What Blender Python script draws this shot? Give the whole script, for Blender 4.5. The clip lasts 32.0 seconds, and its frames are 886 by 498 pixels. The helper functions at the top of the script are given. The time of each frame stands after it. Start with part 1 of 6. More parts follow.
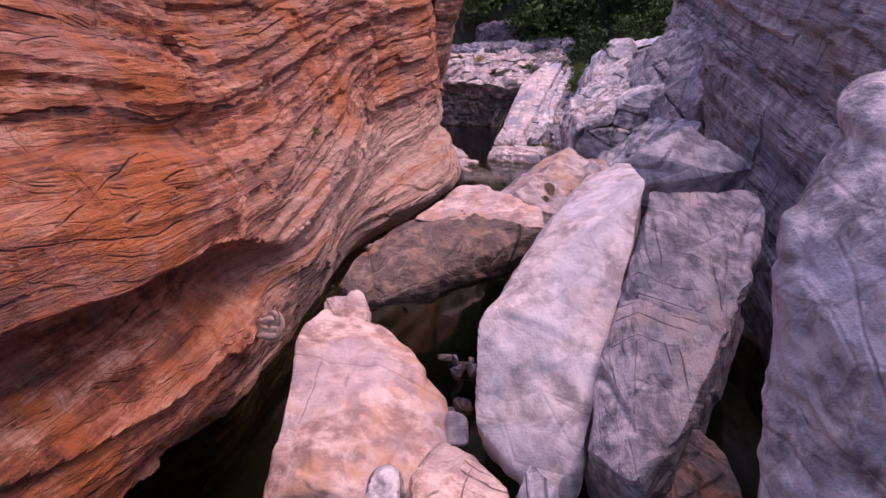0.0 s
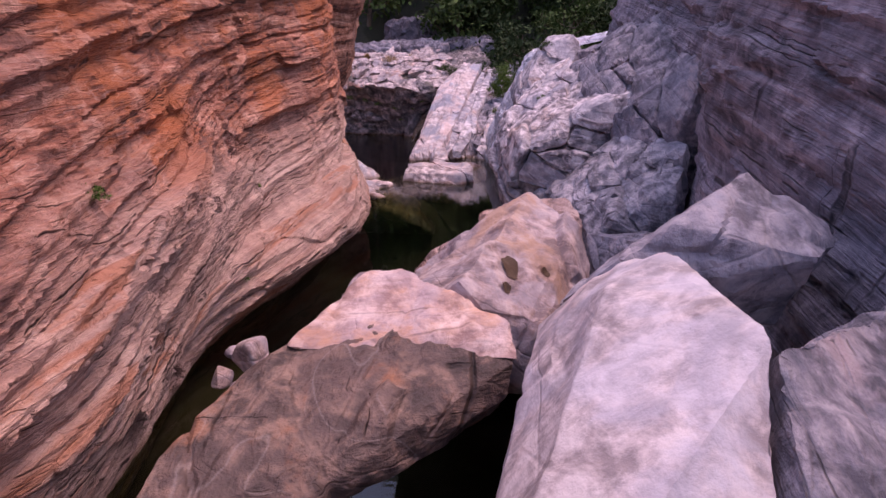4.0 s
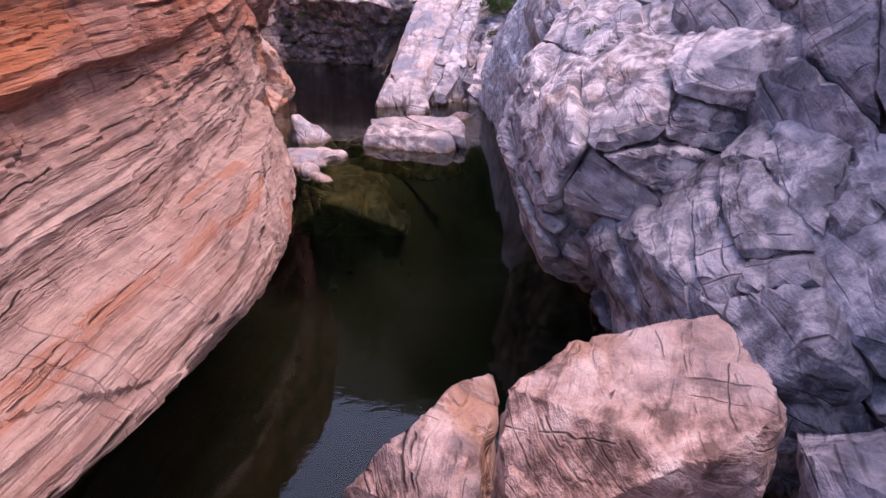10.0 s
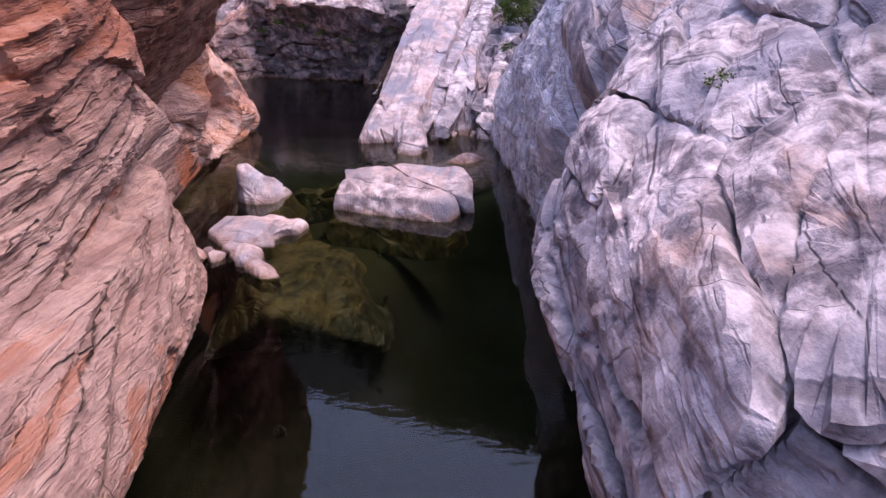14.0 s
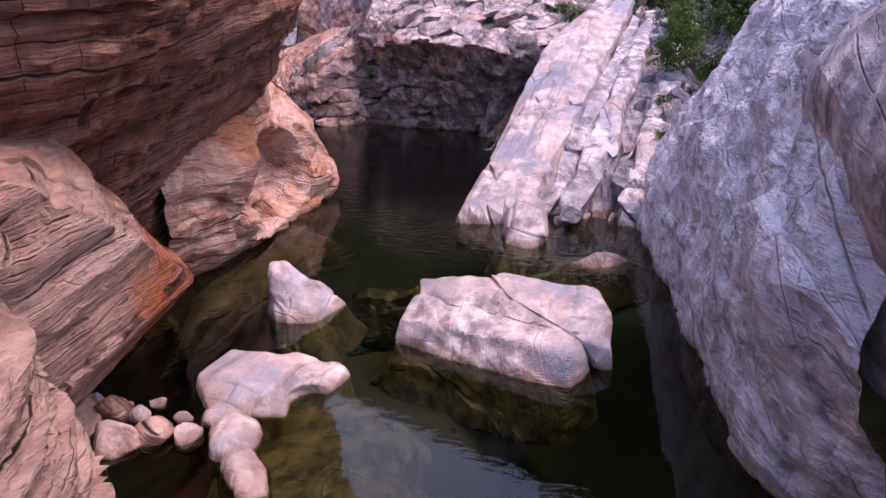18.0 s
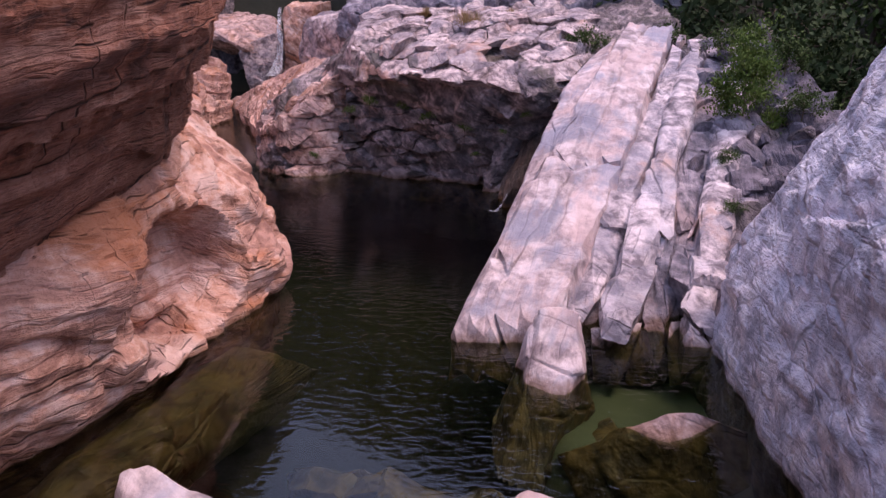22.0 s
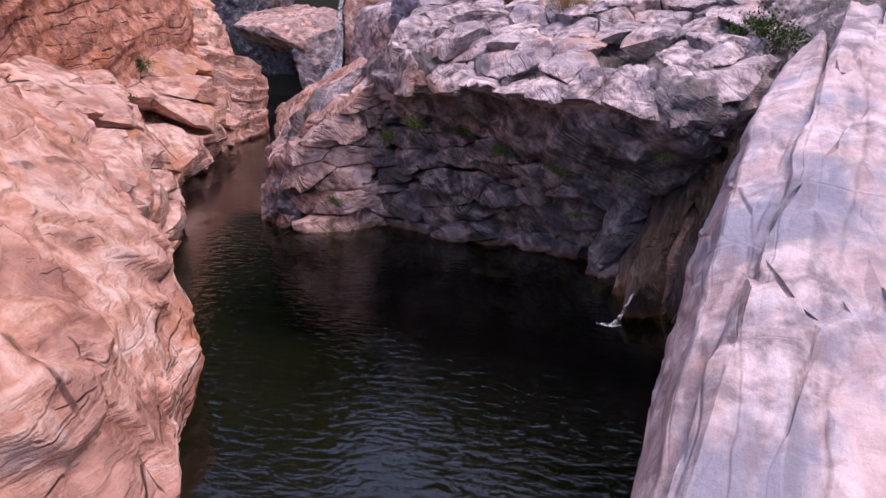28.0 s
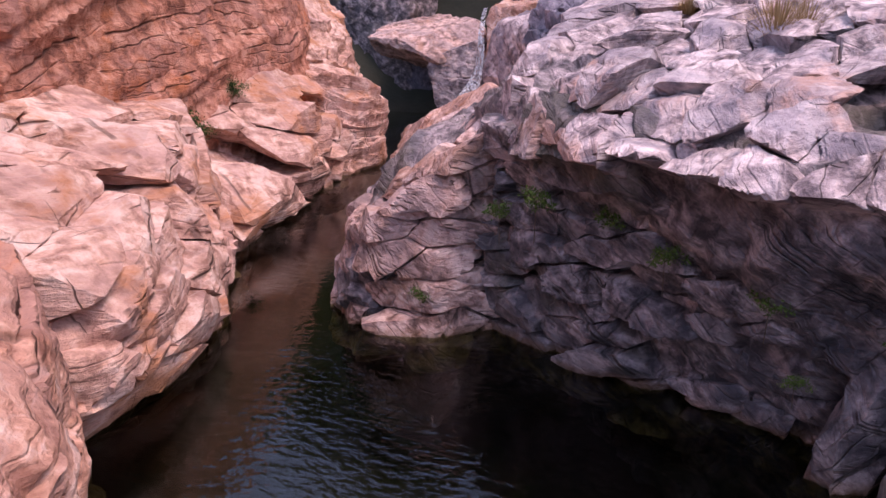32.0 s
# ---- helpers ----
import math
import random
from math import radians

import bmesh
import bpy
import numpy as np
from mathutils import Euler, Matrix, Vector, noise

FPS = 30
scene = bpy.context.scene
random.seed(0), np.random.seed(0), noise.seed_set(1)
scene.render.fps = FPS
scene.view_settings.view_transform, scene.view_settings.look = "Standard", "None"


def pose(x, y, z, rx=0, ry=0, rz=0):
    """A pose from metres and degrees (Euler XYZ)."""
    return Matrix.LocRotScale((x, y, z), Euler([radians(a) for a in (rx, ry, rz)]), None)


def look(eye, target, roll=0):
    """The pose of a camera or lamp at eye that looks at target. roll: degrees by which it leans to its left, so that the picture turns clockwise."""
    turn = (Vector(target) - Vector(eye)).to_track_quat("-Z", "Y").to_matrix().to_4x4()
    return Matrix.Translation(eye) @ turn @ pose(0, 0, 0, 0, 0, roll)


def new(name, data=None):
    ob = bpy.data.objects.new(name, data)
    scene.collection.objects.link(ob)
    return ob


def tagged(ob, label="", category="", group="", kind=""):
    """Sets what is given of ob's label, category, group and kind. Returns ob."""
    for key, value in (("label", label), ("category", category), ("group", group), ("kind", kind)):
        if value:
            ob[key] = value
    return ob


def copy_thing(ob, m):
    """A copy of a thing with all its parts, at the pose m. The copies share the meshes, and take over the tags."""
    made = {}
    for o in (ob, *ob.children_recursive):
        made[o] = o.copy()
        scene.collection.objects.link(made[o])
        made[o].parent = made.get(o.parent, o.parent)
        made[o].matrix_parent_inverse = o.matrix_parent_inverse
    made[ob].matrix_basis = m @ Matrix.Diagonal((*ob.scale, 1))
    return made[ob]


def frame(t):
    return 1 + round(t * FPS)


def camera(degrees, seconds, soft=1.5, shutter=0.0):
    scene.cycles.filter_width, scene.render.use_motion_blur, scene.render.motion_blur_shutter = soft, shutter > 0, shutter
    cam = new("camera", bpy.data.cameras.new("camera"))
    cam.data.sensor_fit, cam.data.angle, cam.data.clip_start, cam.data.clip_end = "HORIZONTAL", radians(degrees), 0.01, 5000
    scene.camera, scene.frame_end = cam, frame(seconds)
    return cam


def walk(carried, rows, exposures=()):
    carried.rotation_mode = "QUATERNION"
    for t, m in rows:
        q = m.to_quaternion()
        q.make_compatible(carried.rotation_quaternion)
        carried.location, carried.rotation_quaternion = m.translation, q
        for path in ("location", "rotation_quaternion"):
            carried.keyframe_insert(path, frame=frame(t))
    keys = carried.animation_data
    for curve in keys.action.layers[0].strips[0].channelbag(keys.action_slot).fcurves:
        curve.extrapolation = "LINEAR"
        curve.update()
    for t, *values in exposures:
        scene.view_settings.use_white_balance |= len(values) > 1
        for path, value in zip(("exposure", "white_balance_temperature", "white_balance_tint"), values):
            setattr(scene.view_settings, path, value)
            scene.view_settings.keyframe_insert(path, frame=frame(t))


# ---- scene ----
cam = camera(64.5, 32.0)
METRES, EYE, TILT, LEAN, TURN = 40.0, 5.0, -16.0, 0.0, 0.0
ROWS = [
    (0.0, 0.0, 0.0, 0.0, 0.0, 0.0, -0.0),
    (0.5, 0.0007, 0.0171, 0.0047, 0.0, -0.0, -0.02),
    (1.0, 0.0017, 0.0341, 0.0092, 0.03, 0.0, 0.02),
    (1.5, 0.0024, 0.0513, 0.0138, -0.33, -0.0, 0.11),
    (2.0, 0.003, 0.0684, 0.0184, -1.9, -0.01, 0.48),
    (2.5, 0.0037, 0.0851, 0.0231, -3.53, -0.02, 0.87),
    (3.0, 0.0043, 0.1017, 0.0276, -5.06, -0.06, 1.26),
    (3.5, 0.005, 0.1185, 0.0325, -6.07, -0.09, 1.5),
    (5.5, 0.011, 0.1858, 0.0514, -8.43, -0.29, 2.26),
    (6.0, 0.0131, 0.2027, 0.0559, -8.44, -0.26, 2.23),
    (6.5, 0.0153, 0.2196, 0.0602, -8.4, -0.92, 2.26),
    (7.0, 0.0179, 0.2366, 0.0646, -8.37, -3.18, 2.27),
    (7.5, 0.0207, 0.2536, 0.069, -8.33, -4.72, 2.31),
    (8.0, 0.0235, 0.2708, 0.0733, -8.33, -5.73, 2.3),
    (8.5, 0.0264, 0.2877, 0.0776, -8.32, -6.53, 2.31),
    (9.0, 0.0295, 0.3046, 0.0818, -8.29, -6.91, 2.28),
    (9.5, 0.0327, 0.3215, 0.0859, -8.24, -7.07, 2.28),
    (10.0, 0.0356, 0.3383, 0.0901, -8.24, -7.09, 2.25),
    (10.5, 0.0382, 0.355, 0.0942, -8.22, -7.1, 2.26),
    (11.0, 0.041, 0.3715, 0.0982, -8.2, -7.11, 2.23),
    (11.5, 0.0438, 0.388, 0.1023, -8.16, -7.09, 2.26),
    (12.0, 0.0467, 0.4045, 0.1066, -8.14, -7.1, 2.22),
    (12.5, 0.0499, 0.4208, 0.1108, -8.1, -7.15, 2.25),
    (13.0, 0.0531, 0.4369, 0.1148, -8.0, -7.13, 2.24),
    (13.5, 0.0565, 0.4527, 0.1189, -7.93, -7.11, 2.2),
    (14.0, 0.0597, 0.4681, 0.123, -7.59, -7.07, 2.11),
    (14.5, 0.0626, 0.4832, 0.127, -5.06, -6.95, 1.48),
    (15.0, 0.0653, 0.4981, 0.131, -1.17, -6.83, 0.46),
    (15.5, 0.0676, 0.5127, 0.1349, 0.15, -6.73, 0.03),
    (17.5, 0.076, 0.575, 0.1447, 2.74, -4.44, -0.89),
    (18.0, 0.0764, 0.5884, 0.1483, 2.74, -4.03, -0.93),
    (18.5, 0.0767, 0.6016, 0.1516, 2.74, -3.58, -0.96),
    (19.0, 0.0768, 0.6147, 0.155, 2.75, -3.13, -0.99),
    (19.5, 0.0768, 0.6271, 0.1582, 2.76, -2.74, -1.01),
    (20.0, 0.0765, 0.6404, 0.1617, 2.77, -2.29, -1.02),
    (20.5, 0.0763, 0.6536, 0.1652, 2.79, -1.97, -1.03),
    (21.0, 0.0759, 0.667, 0.1687, 2.84, -1.91, -0.99),
    (21.5, 0.0755, 0.6803, 0.1722, 2.86, -1.91, -1.03),
    (22.0, 0.0751, 0.6939, 0.1759, 2.86, -1.92, -1.06),
    (22.5, 0.0748, 0.7075, 0.1797, 2.9, -1.92, -1.04),
    (23.0, 0.0746, 0.721, 0.1833, 2.93, -1.95, -1.03),
    (23.5, 0.0743, 0.7344, 0.1868, 2.98, -1.98, -1.01),
    (24.0, 0.0738, 0.7479, 0.1904, 3.0, -1.98, -1.01),
    (24.5, 0.0731, 0.7616, 0.1936, 3.02, -1.98, -1.03),
    (25.0, 0.0724, 0.7751, 0.1969, 3.44, -2.01, -1.11),
    (25.5, 0.0717, 0.7888, 0.2004, 4.34, -2.07, -1.3),
    (27.5, 0.067, 0.8446, 0.2129, 8.48, -2.22, -2.59),
    (28.0, 0.0662, 0.8586, 0.2165, 9.44, -2.25, -2.83),
    (28.5, 0.0649, 0.8725, 0.2203, 10.33, -2.3, -3.09),
    (29.0, 0.0635, 0.8861, 0.2242, 11.07, -2.36, -3.3),
    (29.5, 0.0618, 0.8993, 0.2282, 11.44, -2.35, -3.42),
    (30.0, 0.0601, 0.9125, 0.2325, 11.79, -2.33, -3.57),
    (30.5, 0.0579, 0.9254, 0.2374, 12.69, -2.38, -3.77),
    (31.0, 0.0554, 0.9374, 0.2421, 16.69, -2.63, -4.76),
    (31.5, 0.0535, 0.9487, 0.2467, 19.88, -2.9, -5.57),
    (32.0, 0.0516, 0.9597, 0.2513, 21.34, -2.7, -5.91),
]
walk(cam, [(t, pose(0, 0, EYE, TILT, LEAN, TURN) @ pose(METRES * x, METRES * y, METRES * z, 90 + pitch, roll, yaw)) for t, x, y, z, yaw, pitch, roll in ROWS],
     [(0.0, -0.2, 7300, 43), (6.0, -0.25, 7200, 39), (11.0, 0.05, 6800, 33), (13.0, 0.05, 6700, 31), (15.0, 0.0, 6750, 31), (18.0, 0.1, 6900, 33), (22.0, -0.18, 7100, 35), (25.0, -0.28, 7050, 35), (28.5, -0.05, 6800, 30), (30.0, 0.3, 6750, 30), (32.0, 0.0, 7000, 33)])

# ---- world and light ----
world = bpy.data.worlds.new("dusk_sky")
scene.world = world
world.use_nodes = True
SUN_EL, SUN_AZ = 69.0, 80.0          # degrees above the horizon, clockwise from +y
wn = world.node_tree
sky = wn.nodes.new("ShaderNodeTexSky")
sky.sky_type = "NISHITA"
sky.sun_disc = False
sky.sun_elevation, sky.sun_rotation = radians(SUN_EL), radians(SUN_AZ)
sky.air_density, sky.dust_density, sky.ozone_density = 1.0, 2.0, 1.0
wn.links.new(sky.outputs[0], wn.nodes["Background"].inputs[0])
wn.nodes["Background"].inputs[1].default_value = 0.42
sun_dir = Vector((math.sin(radians(SUN_AZ)) * math.cos(radians(SUN_EL)), math.cos(radians(SUN_AZ)) * math.cos(radians(SUN_EL)), math.sin(radians(SUN_EL))))
sun = new("sun", bpy.data.lights.new("sun", "SUN"))
sun.data.energy, sun.data.angle, sun.data.color = 1.1, radians(18), (1.0, 0.72, 0.60)
sun.matrix_world = look(sun_dir * 60, (0, 0, 0))


# ---- numeric helpers ----
def vnoise(P, seed=0):
    """Smooth value noise in -1..1 at points P (n, 3)."""
    I = np.floor(P).astype(np.int64)
    f = P - I
    f = f * f * f * (f * (f * 6 - 15) + 10)
    out = np.zeros(len(P))
    for dx in (0, 1):
        wx = f[:, 0] if dx else 1 - f[:, 0]
        for dy in (0, 1):
            wy = f[:, 1] if dy else 1 - f[:, 1]
            for dz in (0, 1):
                wz = f[:, 2] if dz else 1 - f[:, 2]
                out += wx * wy * wz * hashed(I[:, 0] + dx, I[:, 1] + dy, I[:, 2] + dz, seed)
    return out * 2 - 1


def hashed(a, b, c, seed=0):
    h = (a * 374761393 + b * 668265263 + c * 2147483647 + seed * 1274126177) & 0xFFFFFFFF
    h = ((h ^ (h >> 13)) * 1274126177) & 0xFFFFFFFF
    h = ((h ^ (h >> 16)) * 2246822519) & 0xFFFFFFFF
    return ((h ^ (h >> 15)) & 0xFFFFFF) / float(0xFFFFFF)


def fbm(P, octaves=4, seed=0, gain=0.5):
    out, amp = np.zeros(len(P)), 1.0
    for k in range(octaves):
        out += amp * vnoise(P * (2.03 ** k) + 17.3 * k, seed + k)
        amp *= gain
    return out


def smooth(e0, e1, x):
    t = np.clip((x - e0) / (e1 - e0), 0, 1)
    return t * t * (3 - 2 * t)


def bedding(strike, dip, plunge=0.0):
    """Axes of layered rock: along the strike, down the dip, across the layers."""
    s = Vector((math.sin(radians(strike)) * math.cos(radians(plunge)), math.cos(radians(strike)) * math.cos(radians(plunge)), math.sin(radians(plunge))))
    r = Vector((math.cos(radians(strike)), -math.sin(radians(strike)), 0))
    n = (Vector((0, 0, 1)) * math.cos(radians(dip)) + r * math.sin(radians(dip)))
    n = (n - s * n.dot(s)).normalized()
    return np.array((s, n.cross(s), n))


BEND = Vector((-2.2, 10.0, 2.0))          # where the layers of the west wall turn


def bed_coords(V, bed):
    """Places along, down and across the layers, and the way across them; the west wall's layers turn with the gorge."""
    if bed != "left":
        return V @ BED[bed].T, BED[bed][2][None, :]
    w = smooth(7.0, 13.5, V[:, 1])[:, None]
    D = V - np.array(BEND)
    across = BED["left_near"][2] * (1 - w) + BED["left"][2] * w
    return (D @ BED["left_near"].T) * (1 - w) + (D @ BED["left"].T) * w, across / np.linalg.norm(across, axis=1, keepdims=True)


def normals_of(V, F):
    n = np.zeros_like(V)
    if F.shape[1] == 4:
        fn = np.cross(V[F[:, 2]] - V[F[:, 0]], V[F[:, 3]] - V[F[:, 1]])
    else:
        fn = np.cross(V[F[:, 1]] - V[F[:, 0]], V[F[:, 2]] - V[F[:, 0]])
    for k in range(F.shape[1]):
        np.add.at(n, F[:, k], fn)
    return n / np.maximum(np.linalg.norm(n, axis=1, keepdims=True), 1e-9)


def mesh_of(name, V, F, material, flat=False, crease=0):
    me = bpy.data.meshes.new(name)
    k = F.shape[1]
    me.vertices.add(len(V))
    me.vertices.foreach_set("co", np.ascontiguousarray(V, dtype=np.float32).ravel())
    me.loops.add(F.size)
    me.loops.foreach_set("vertex_index", np.ascontiguousarray(F, dtype=np.int32).ravel())
    me.polygons.add(len(F))
    me.polygons.foreach_set("loop_start", np.arange(0, F.size, k, dtype=np.int32))
    me.update(calc_edges=True)
    if flat:
        me.shade_flat()
    else:
        me.shade_smooth()
        if crease:
            me.set_sharp_from_angle(angle=radians(crease))
    me.materials.append(material)
    return me


def part(name, V, F, material, parent, label="", flat=False):
    ob = new(name, mesh_of(name, V, F, material, flat))
    ob.parent = parent
    return tagged(ob, label)


def spline(P, n, axis=0):
    """Catmull-Rom through the control points along one axis, to n samples."""
    P = np.moveaxis(np.asarray(P, float), axis, 0)
    m = len(P)
    E = np.concatenate((2 * P[:1] - P[1:2], P, 2 * P[-1:] - P[-2:-1]))
    t = np.linspace(0, m - 1, n)
    i = np.minimum(t.astype(int), m - 2)
    f = (t - i).reshape((-1,) + (1,) * (P.ndim - 1))
    a, b, c, d = E[i], E[i + 1], E[i + 2], E[i + 3]
    out = 0.5 * (2 * b + (c - a) * f + (2 * a - 5 * b + 4 * c - d) * f * f + (3 * b - a - 3 * c + d) * f ** 3)
    return np.moveaxis(out, 0, axis)


def even(P, n):
    """Resample a curve grid's rows so that the samples are evenly spaced on the average."""
    step = np.linalg.norm(np.diff(P, axis=0), axis=2).mean(axis=1)
    s = np.concatenate(((0,), np.cumsum(step)))
    at = np.linspace(0, s[-1], n)
    i = np.clip(np.searchsorted(s, at) - 1, 0, len(s) - 2)
    f = ((at - s[i]) / np.maximum(s[i + 1] - s[i], 1e-9)).reshape(-1, 1, 1)
    return P[i] * (1 - f) + P[i + 1] * f


def facets(Q, size, seed):
    """Broken faces: a tilted plane per cell, an offset per cell, and how near the next crack is (0..1)."""
    U = Q / np.array(size)
    base = np.floor(U - 0.5).astype(np.int64)
    best, second = np.full(len(Q), 9.0), np.full(len(Q), 9.0)
    tilt, off = np.zeros(len(Q)), np.zeros(len(Q))
    for dx in (0, 1):
        for dy in (0, 1):
            for dz in (0, 1):
                i, j, k = base[:, 0] + dx, base[:, 1] + dy, base[:, 2] + dz
                h1, h2, h3 = hashed(i, j, k, seed), hashed(j, k, i, seed + 1), hashed(k, i, j, seed + 2)
                D = U - np.stack((i + 0.5 + 0.8 * (h1 - 0.5), j + 0.5 + 0.8 * (h2 - 0.5), k + 0.5 + 0.8 * (h3 - 0.5)), 1)
                q = np.sqrt((D * D).sum(axis=1))
                near = q < best
                second = np.where(near, best, np.minimum(second, q))
                lean = D[:, 0] * (h2 * 2 - 1) + D[:, 1] * (h3 * 2 - 1) + D[:, 2] * (h1 * 2 - 1)
                tilt = np.where(near, lean, tilt)
                off = np.where(near, hashed(i, j, k, seed + 5), off)
                best = np.where(near, q, best)
    inside = smooth(0, 0.13, second - best)
    return tilt * inside, (off - 0.5) * inside, 1 - smooth(0, 0.09, second - best)


def relief(V, F, style, seed, gain=1.0):
    """Weathered relief of a rock surface: layers snap to their planes, faces break along joints."""
    n = normals_of(V, F)
    warp = np.stack([fbm(V * 0.4, 3, seed + 11 * k) for k in range(3)], 1) * style.get("warp", 0.12)
    d = style.get("swell", 0.12) * fbm(V * style.get("swell_f", 0.7), 3, seed + 40)
    V = V + n * (d * gain)[:, None]
    Q, across = bed_coords(V + warp, style["bed"])
    ease = style["ease"](V) if "ease" in style else 1.0
    for thick, amount, sharp in style.get("terraces", ()):
        broken = np.floor(Q[:, 0] / (thick * 7) + 0.6 * vnoise(Q * 0.8, seed + 3)).astype(np.int64)
        u = Q[:, 2] / thick + 0.7 * hashed(broken, 5, 9, seed) + 0.35 * np.sin(Q[:, 2] / thick * 0.9)
        i = np.floor(u)
        f = u - i
        step = (smooth(1 - sharp, 1, f) - f) * thick * amount * gain
        lost = smooth(-0.5, 0.1, vnoise(V * 0.45, seed + 8))
        V = V + across * (step * ease * (0.35 + 0.65 * lost))[:, None]
    d = np.zeros(len(V))
    for thick, stand in style.get("courses", ()):
        # plates of one layer stand out or back as a whole, and end at joints
        run = np.floor(Q[:, 0] / (thick * 15) + 0.6 * vnoise(Q * (0.35 / thick) * np.array((0.2, 0.6, 1.0)), seed + 31)).astype(np.int64)
        u = Q[:, 2] / thick + 0.30 * np.sin(Q[:, 2] / thick * 1.3) + 0.12 * vnoise(Q * np.array((0.5, 1, 1)) * 2.0, seed + 32)
        i = np.floor(u).astype(np.int64)
        lower, upper, f = hashed(i, run, 3, seed), hashed(i + 1, run, 3, seed), u - i
        d = d + stand * ease * (2 * (lower + (upper - lower) * smooth(0.86, 1.0, f)) - 1 + 0.35 * (0.5 - f))
    for size, lean, amp, cut in style.get("facets", ()):
        tilt, off, crack = facets(Q, size, seed + int(size[0] * 331))
        d = d + (lean * min(size) * tilt + amp * off - cut * crack) * ease
    for f, amp in style.get("grain", ()):
        G = Q * np.array((style.get("streak", 0.4), 1, 1)) * f
        d = d + amp * fbm(G, 3, seed + int(f * 13))
    for f, amp in style.get("ridge", ()):
        d = d + amp * (0.35 - np.abs(fbm(V * f, 4, seed + 77)))
    return V + n * (d * gain)[:, None]


BED = {
    "left": bedding(20, 20, 4),
    "left_near": bedding(2, 20, -3),
    "east": bedding(8, 30, 10),
    "right": bedding(20, 62, 6),
    "slab": bedding(22, 68, 15),
    "cliff": bedding(35, 40, 4),
    "ledge": bedding(70, 16, 8),
    "buttress": bedding(40, 30, 10),
    "bank": bedding(15, 22, -4),
}
def layer_ease(V):
    """Steps fade on the water-worn near faces and a little on the lower slab."""
    low = smooth(14, 17, V[:, 1]) * (1 - smooth(1.8, 3.0, V[:, 2])) * (1 - smooth(28, 29, V[:, 1]))
    worn = np.maximum(smooth(6.0, 10.5, V[:, 1] + 0.6 * (V[:, 2] - 2)), 1 - smooth(1.9, 2.5, V[:, 2] + 0.25 * (V[:, 1] - 8)))
    return (0.25 + 0.75 * worn) * (1 - 0.3 * low)


LAYERED = dict(bed="left", ease=layer_ease, warp=0.05, swell=0.09, swell_f=0.30, courses=((0.55, 0.10), (0.21, 0.065), (0.085, 0.026)), facets=(((2.6, 0.9, 0.22), 0.06, 0.04, 0.008), ((0.7, 0.3, 0.09), 0.12, 0.03, 0.005)), grain=((1.6, 0.012), (6.0, 0.008)), ridge=((1.3, 0.015),), streak=0.15)
WORN = dict(bed="left", warp=0.2, swell=0.05, swell_f=0.8, facets=(((1.9, 1.3, 1.0), 0.10, 0.02, 0.008), ((0.6, 0.4, 0.35), 0.05, 0.006, 0.0)), grain=((2.2, 0.012), (9.0, 0.004)), ridge=((1.1, 0.03),), streak=0.5)
SLABBY = dict(bed="right", warp=0.12, swell=0.03, swell_f=0.8, terraces=((0.3, 0.06, 0.12),), facets=(((1.7, 1.1, 0.9), 0.12, 0.04, 0.02), ((0.5, 0.35, 0.25), 0.07, 0.010, 0.006)), grain=((2.5, 0.008), (9.0, 0.004)), ridge=((1.4, 0.02),), streak=0.5)
JOINTED = dict(bed="right", warp=0.22, swell=0.12, swell_f=0.6, terraces=((0.6, 0.3, 0.15),), facets=(((1.5, 0.9, 0.75), 0.3, 0.12, 0.05), ((0.5, 0.34, 0.26), 0.2, 0.03, 0.015)), grain=((2.0, 0.02), (8.0, 0.007)), ridge=((1.5, 0.04),), streak=0.6)
CLIFFY = dict(bed="cliff", warp=0.3, swell=0.2, swell_f=0.5, terraces=((0.5, 0.25, 0.15),), facets=(((1.25, 0.8, 0.6), 0.35, 0.16, 0.06), ((0.42, 0.3, 0.22), 0.25, 0.04, 0.02)), grain=((2.0, 0.03), (8.0, 0.01)), ridge=((1.5, 0.05),), streak=0.6)
BANKED = dict(bed="bank", warp=0.3, swell=0.12, swell_f=0.6, terraces=((0.5, 0.55, 0.14), (0.16, 0.4, 0.16)), facets=(((1.6, 1.0, 0.6), 0.3, 0.10, 0.04), ((0.55, 0.4, 0.25), 0.2, 0.03, 0.012)), grain=((2.0, 0.02), (8.0, 0.008)), ridge=((1.4, 0.04),), streak=0.4)
BLOCK = dict(bed="right", warp=0.1, swell=0.012, swell_f=1.2, facets=(((0.6, 0.4, 0.32), 0.08, 0.03, 0.014),), grain=((3.0, 0.006), (8.0, 0.004)), ridge=((2.2, 0.008),), streak=0.5)
BUTTRESS = dict(BLOCK, warp=0.2, swell=0.05, swell_f=0.9, courses=((0.5, 0.04), (0.17, 0.018)), bed="buttress")
SMOOTH_BLOCK = dict(bed="bank", warp=0.1, swell=0.03, swell_f=0.9, facets=(((0.9, 0.6, 0.4), 0.16, 0.035, 0.012),), grain=((3.0, 0.008),), ridge=((1.8, 0.02),), streak=0.4)
WRINKLED = dict(bed="right", warp=0.2, swell=0.08, swell_f=0.7, facets=(((2.2, 1.5, 1.2), 0.12, 0.05, 0.02),), grain=((1.2, 0.05), (5.0, 0.015)), ridge=((1.6, 0.06), (4.5, 0.035)), streak=0.6)
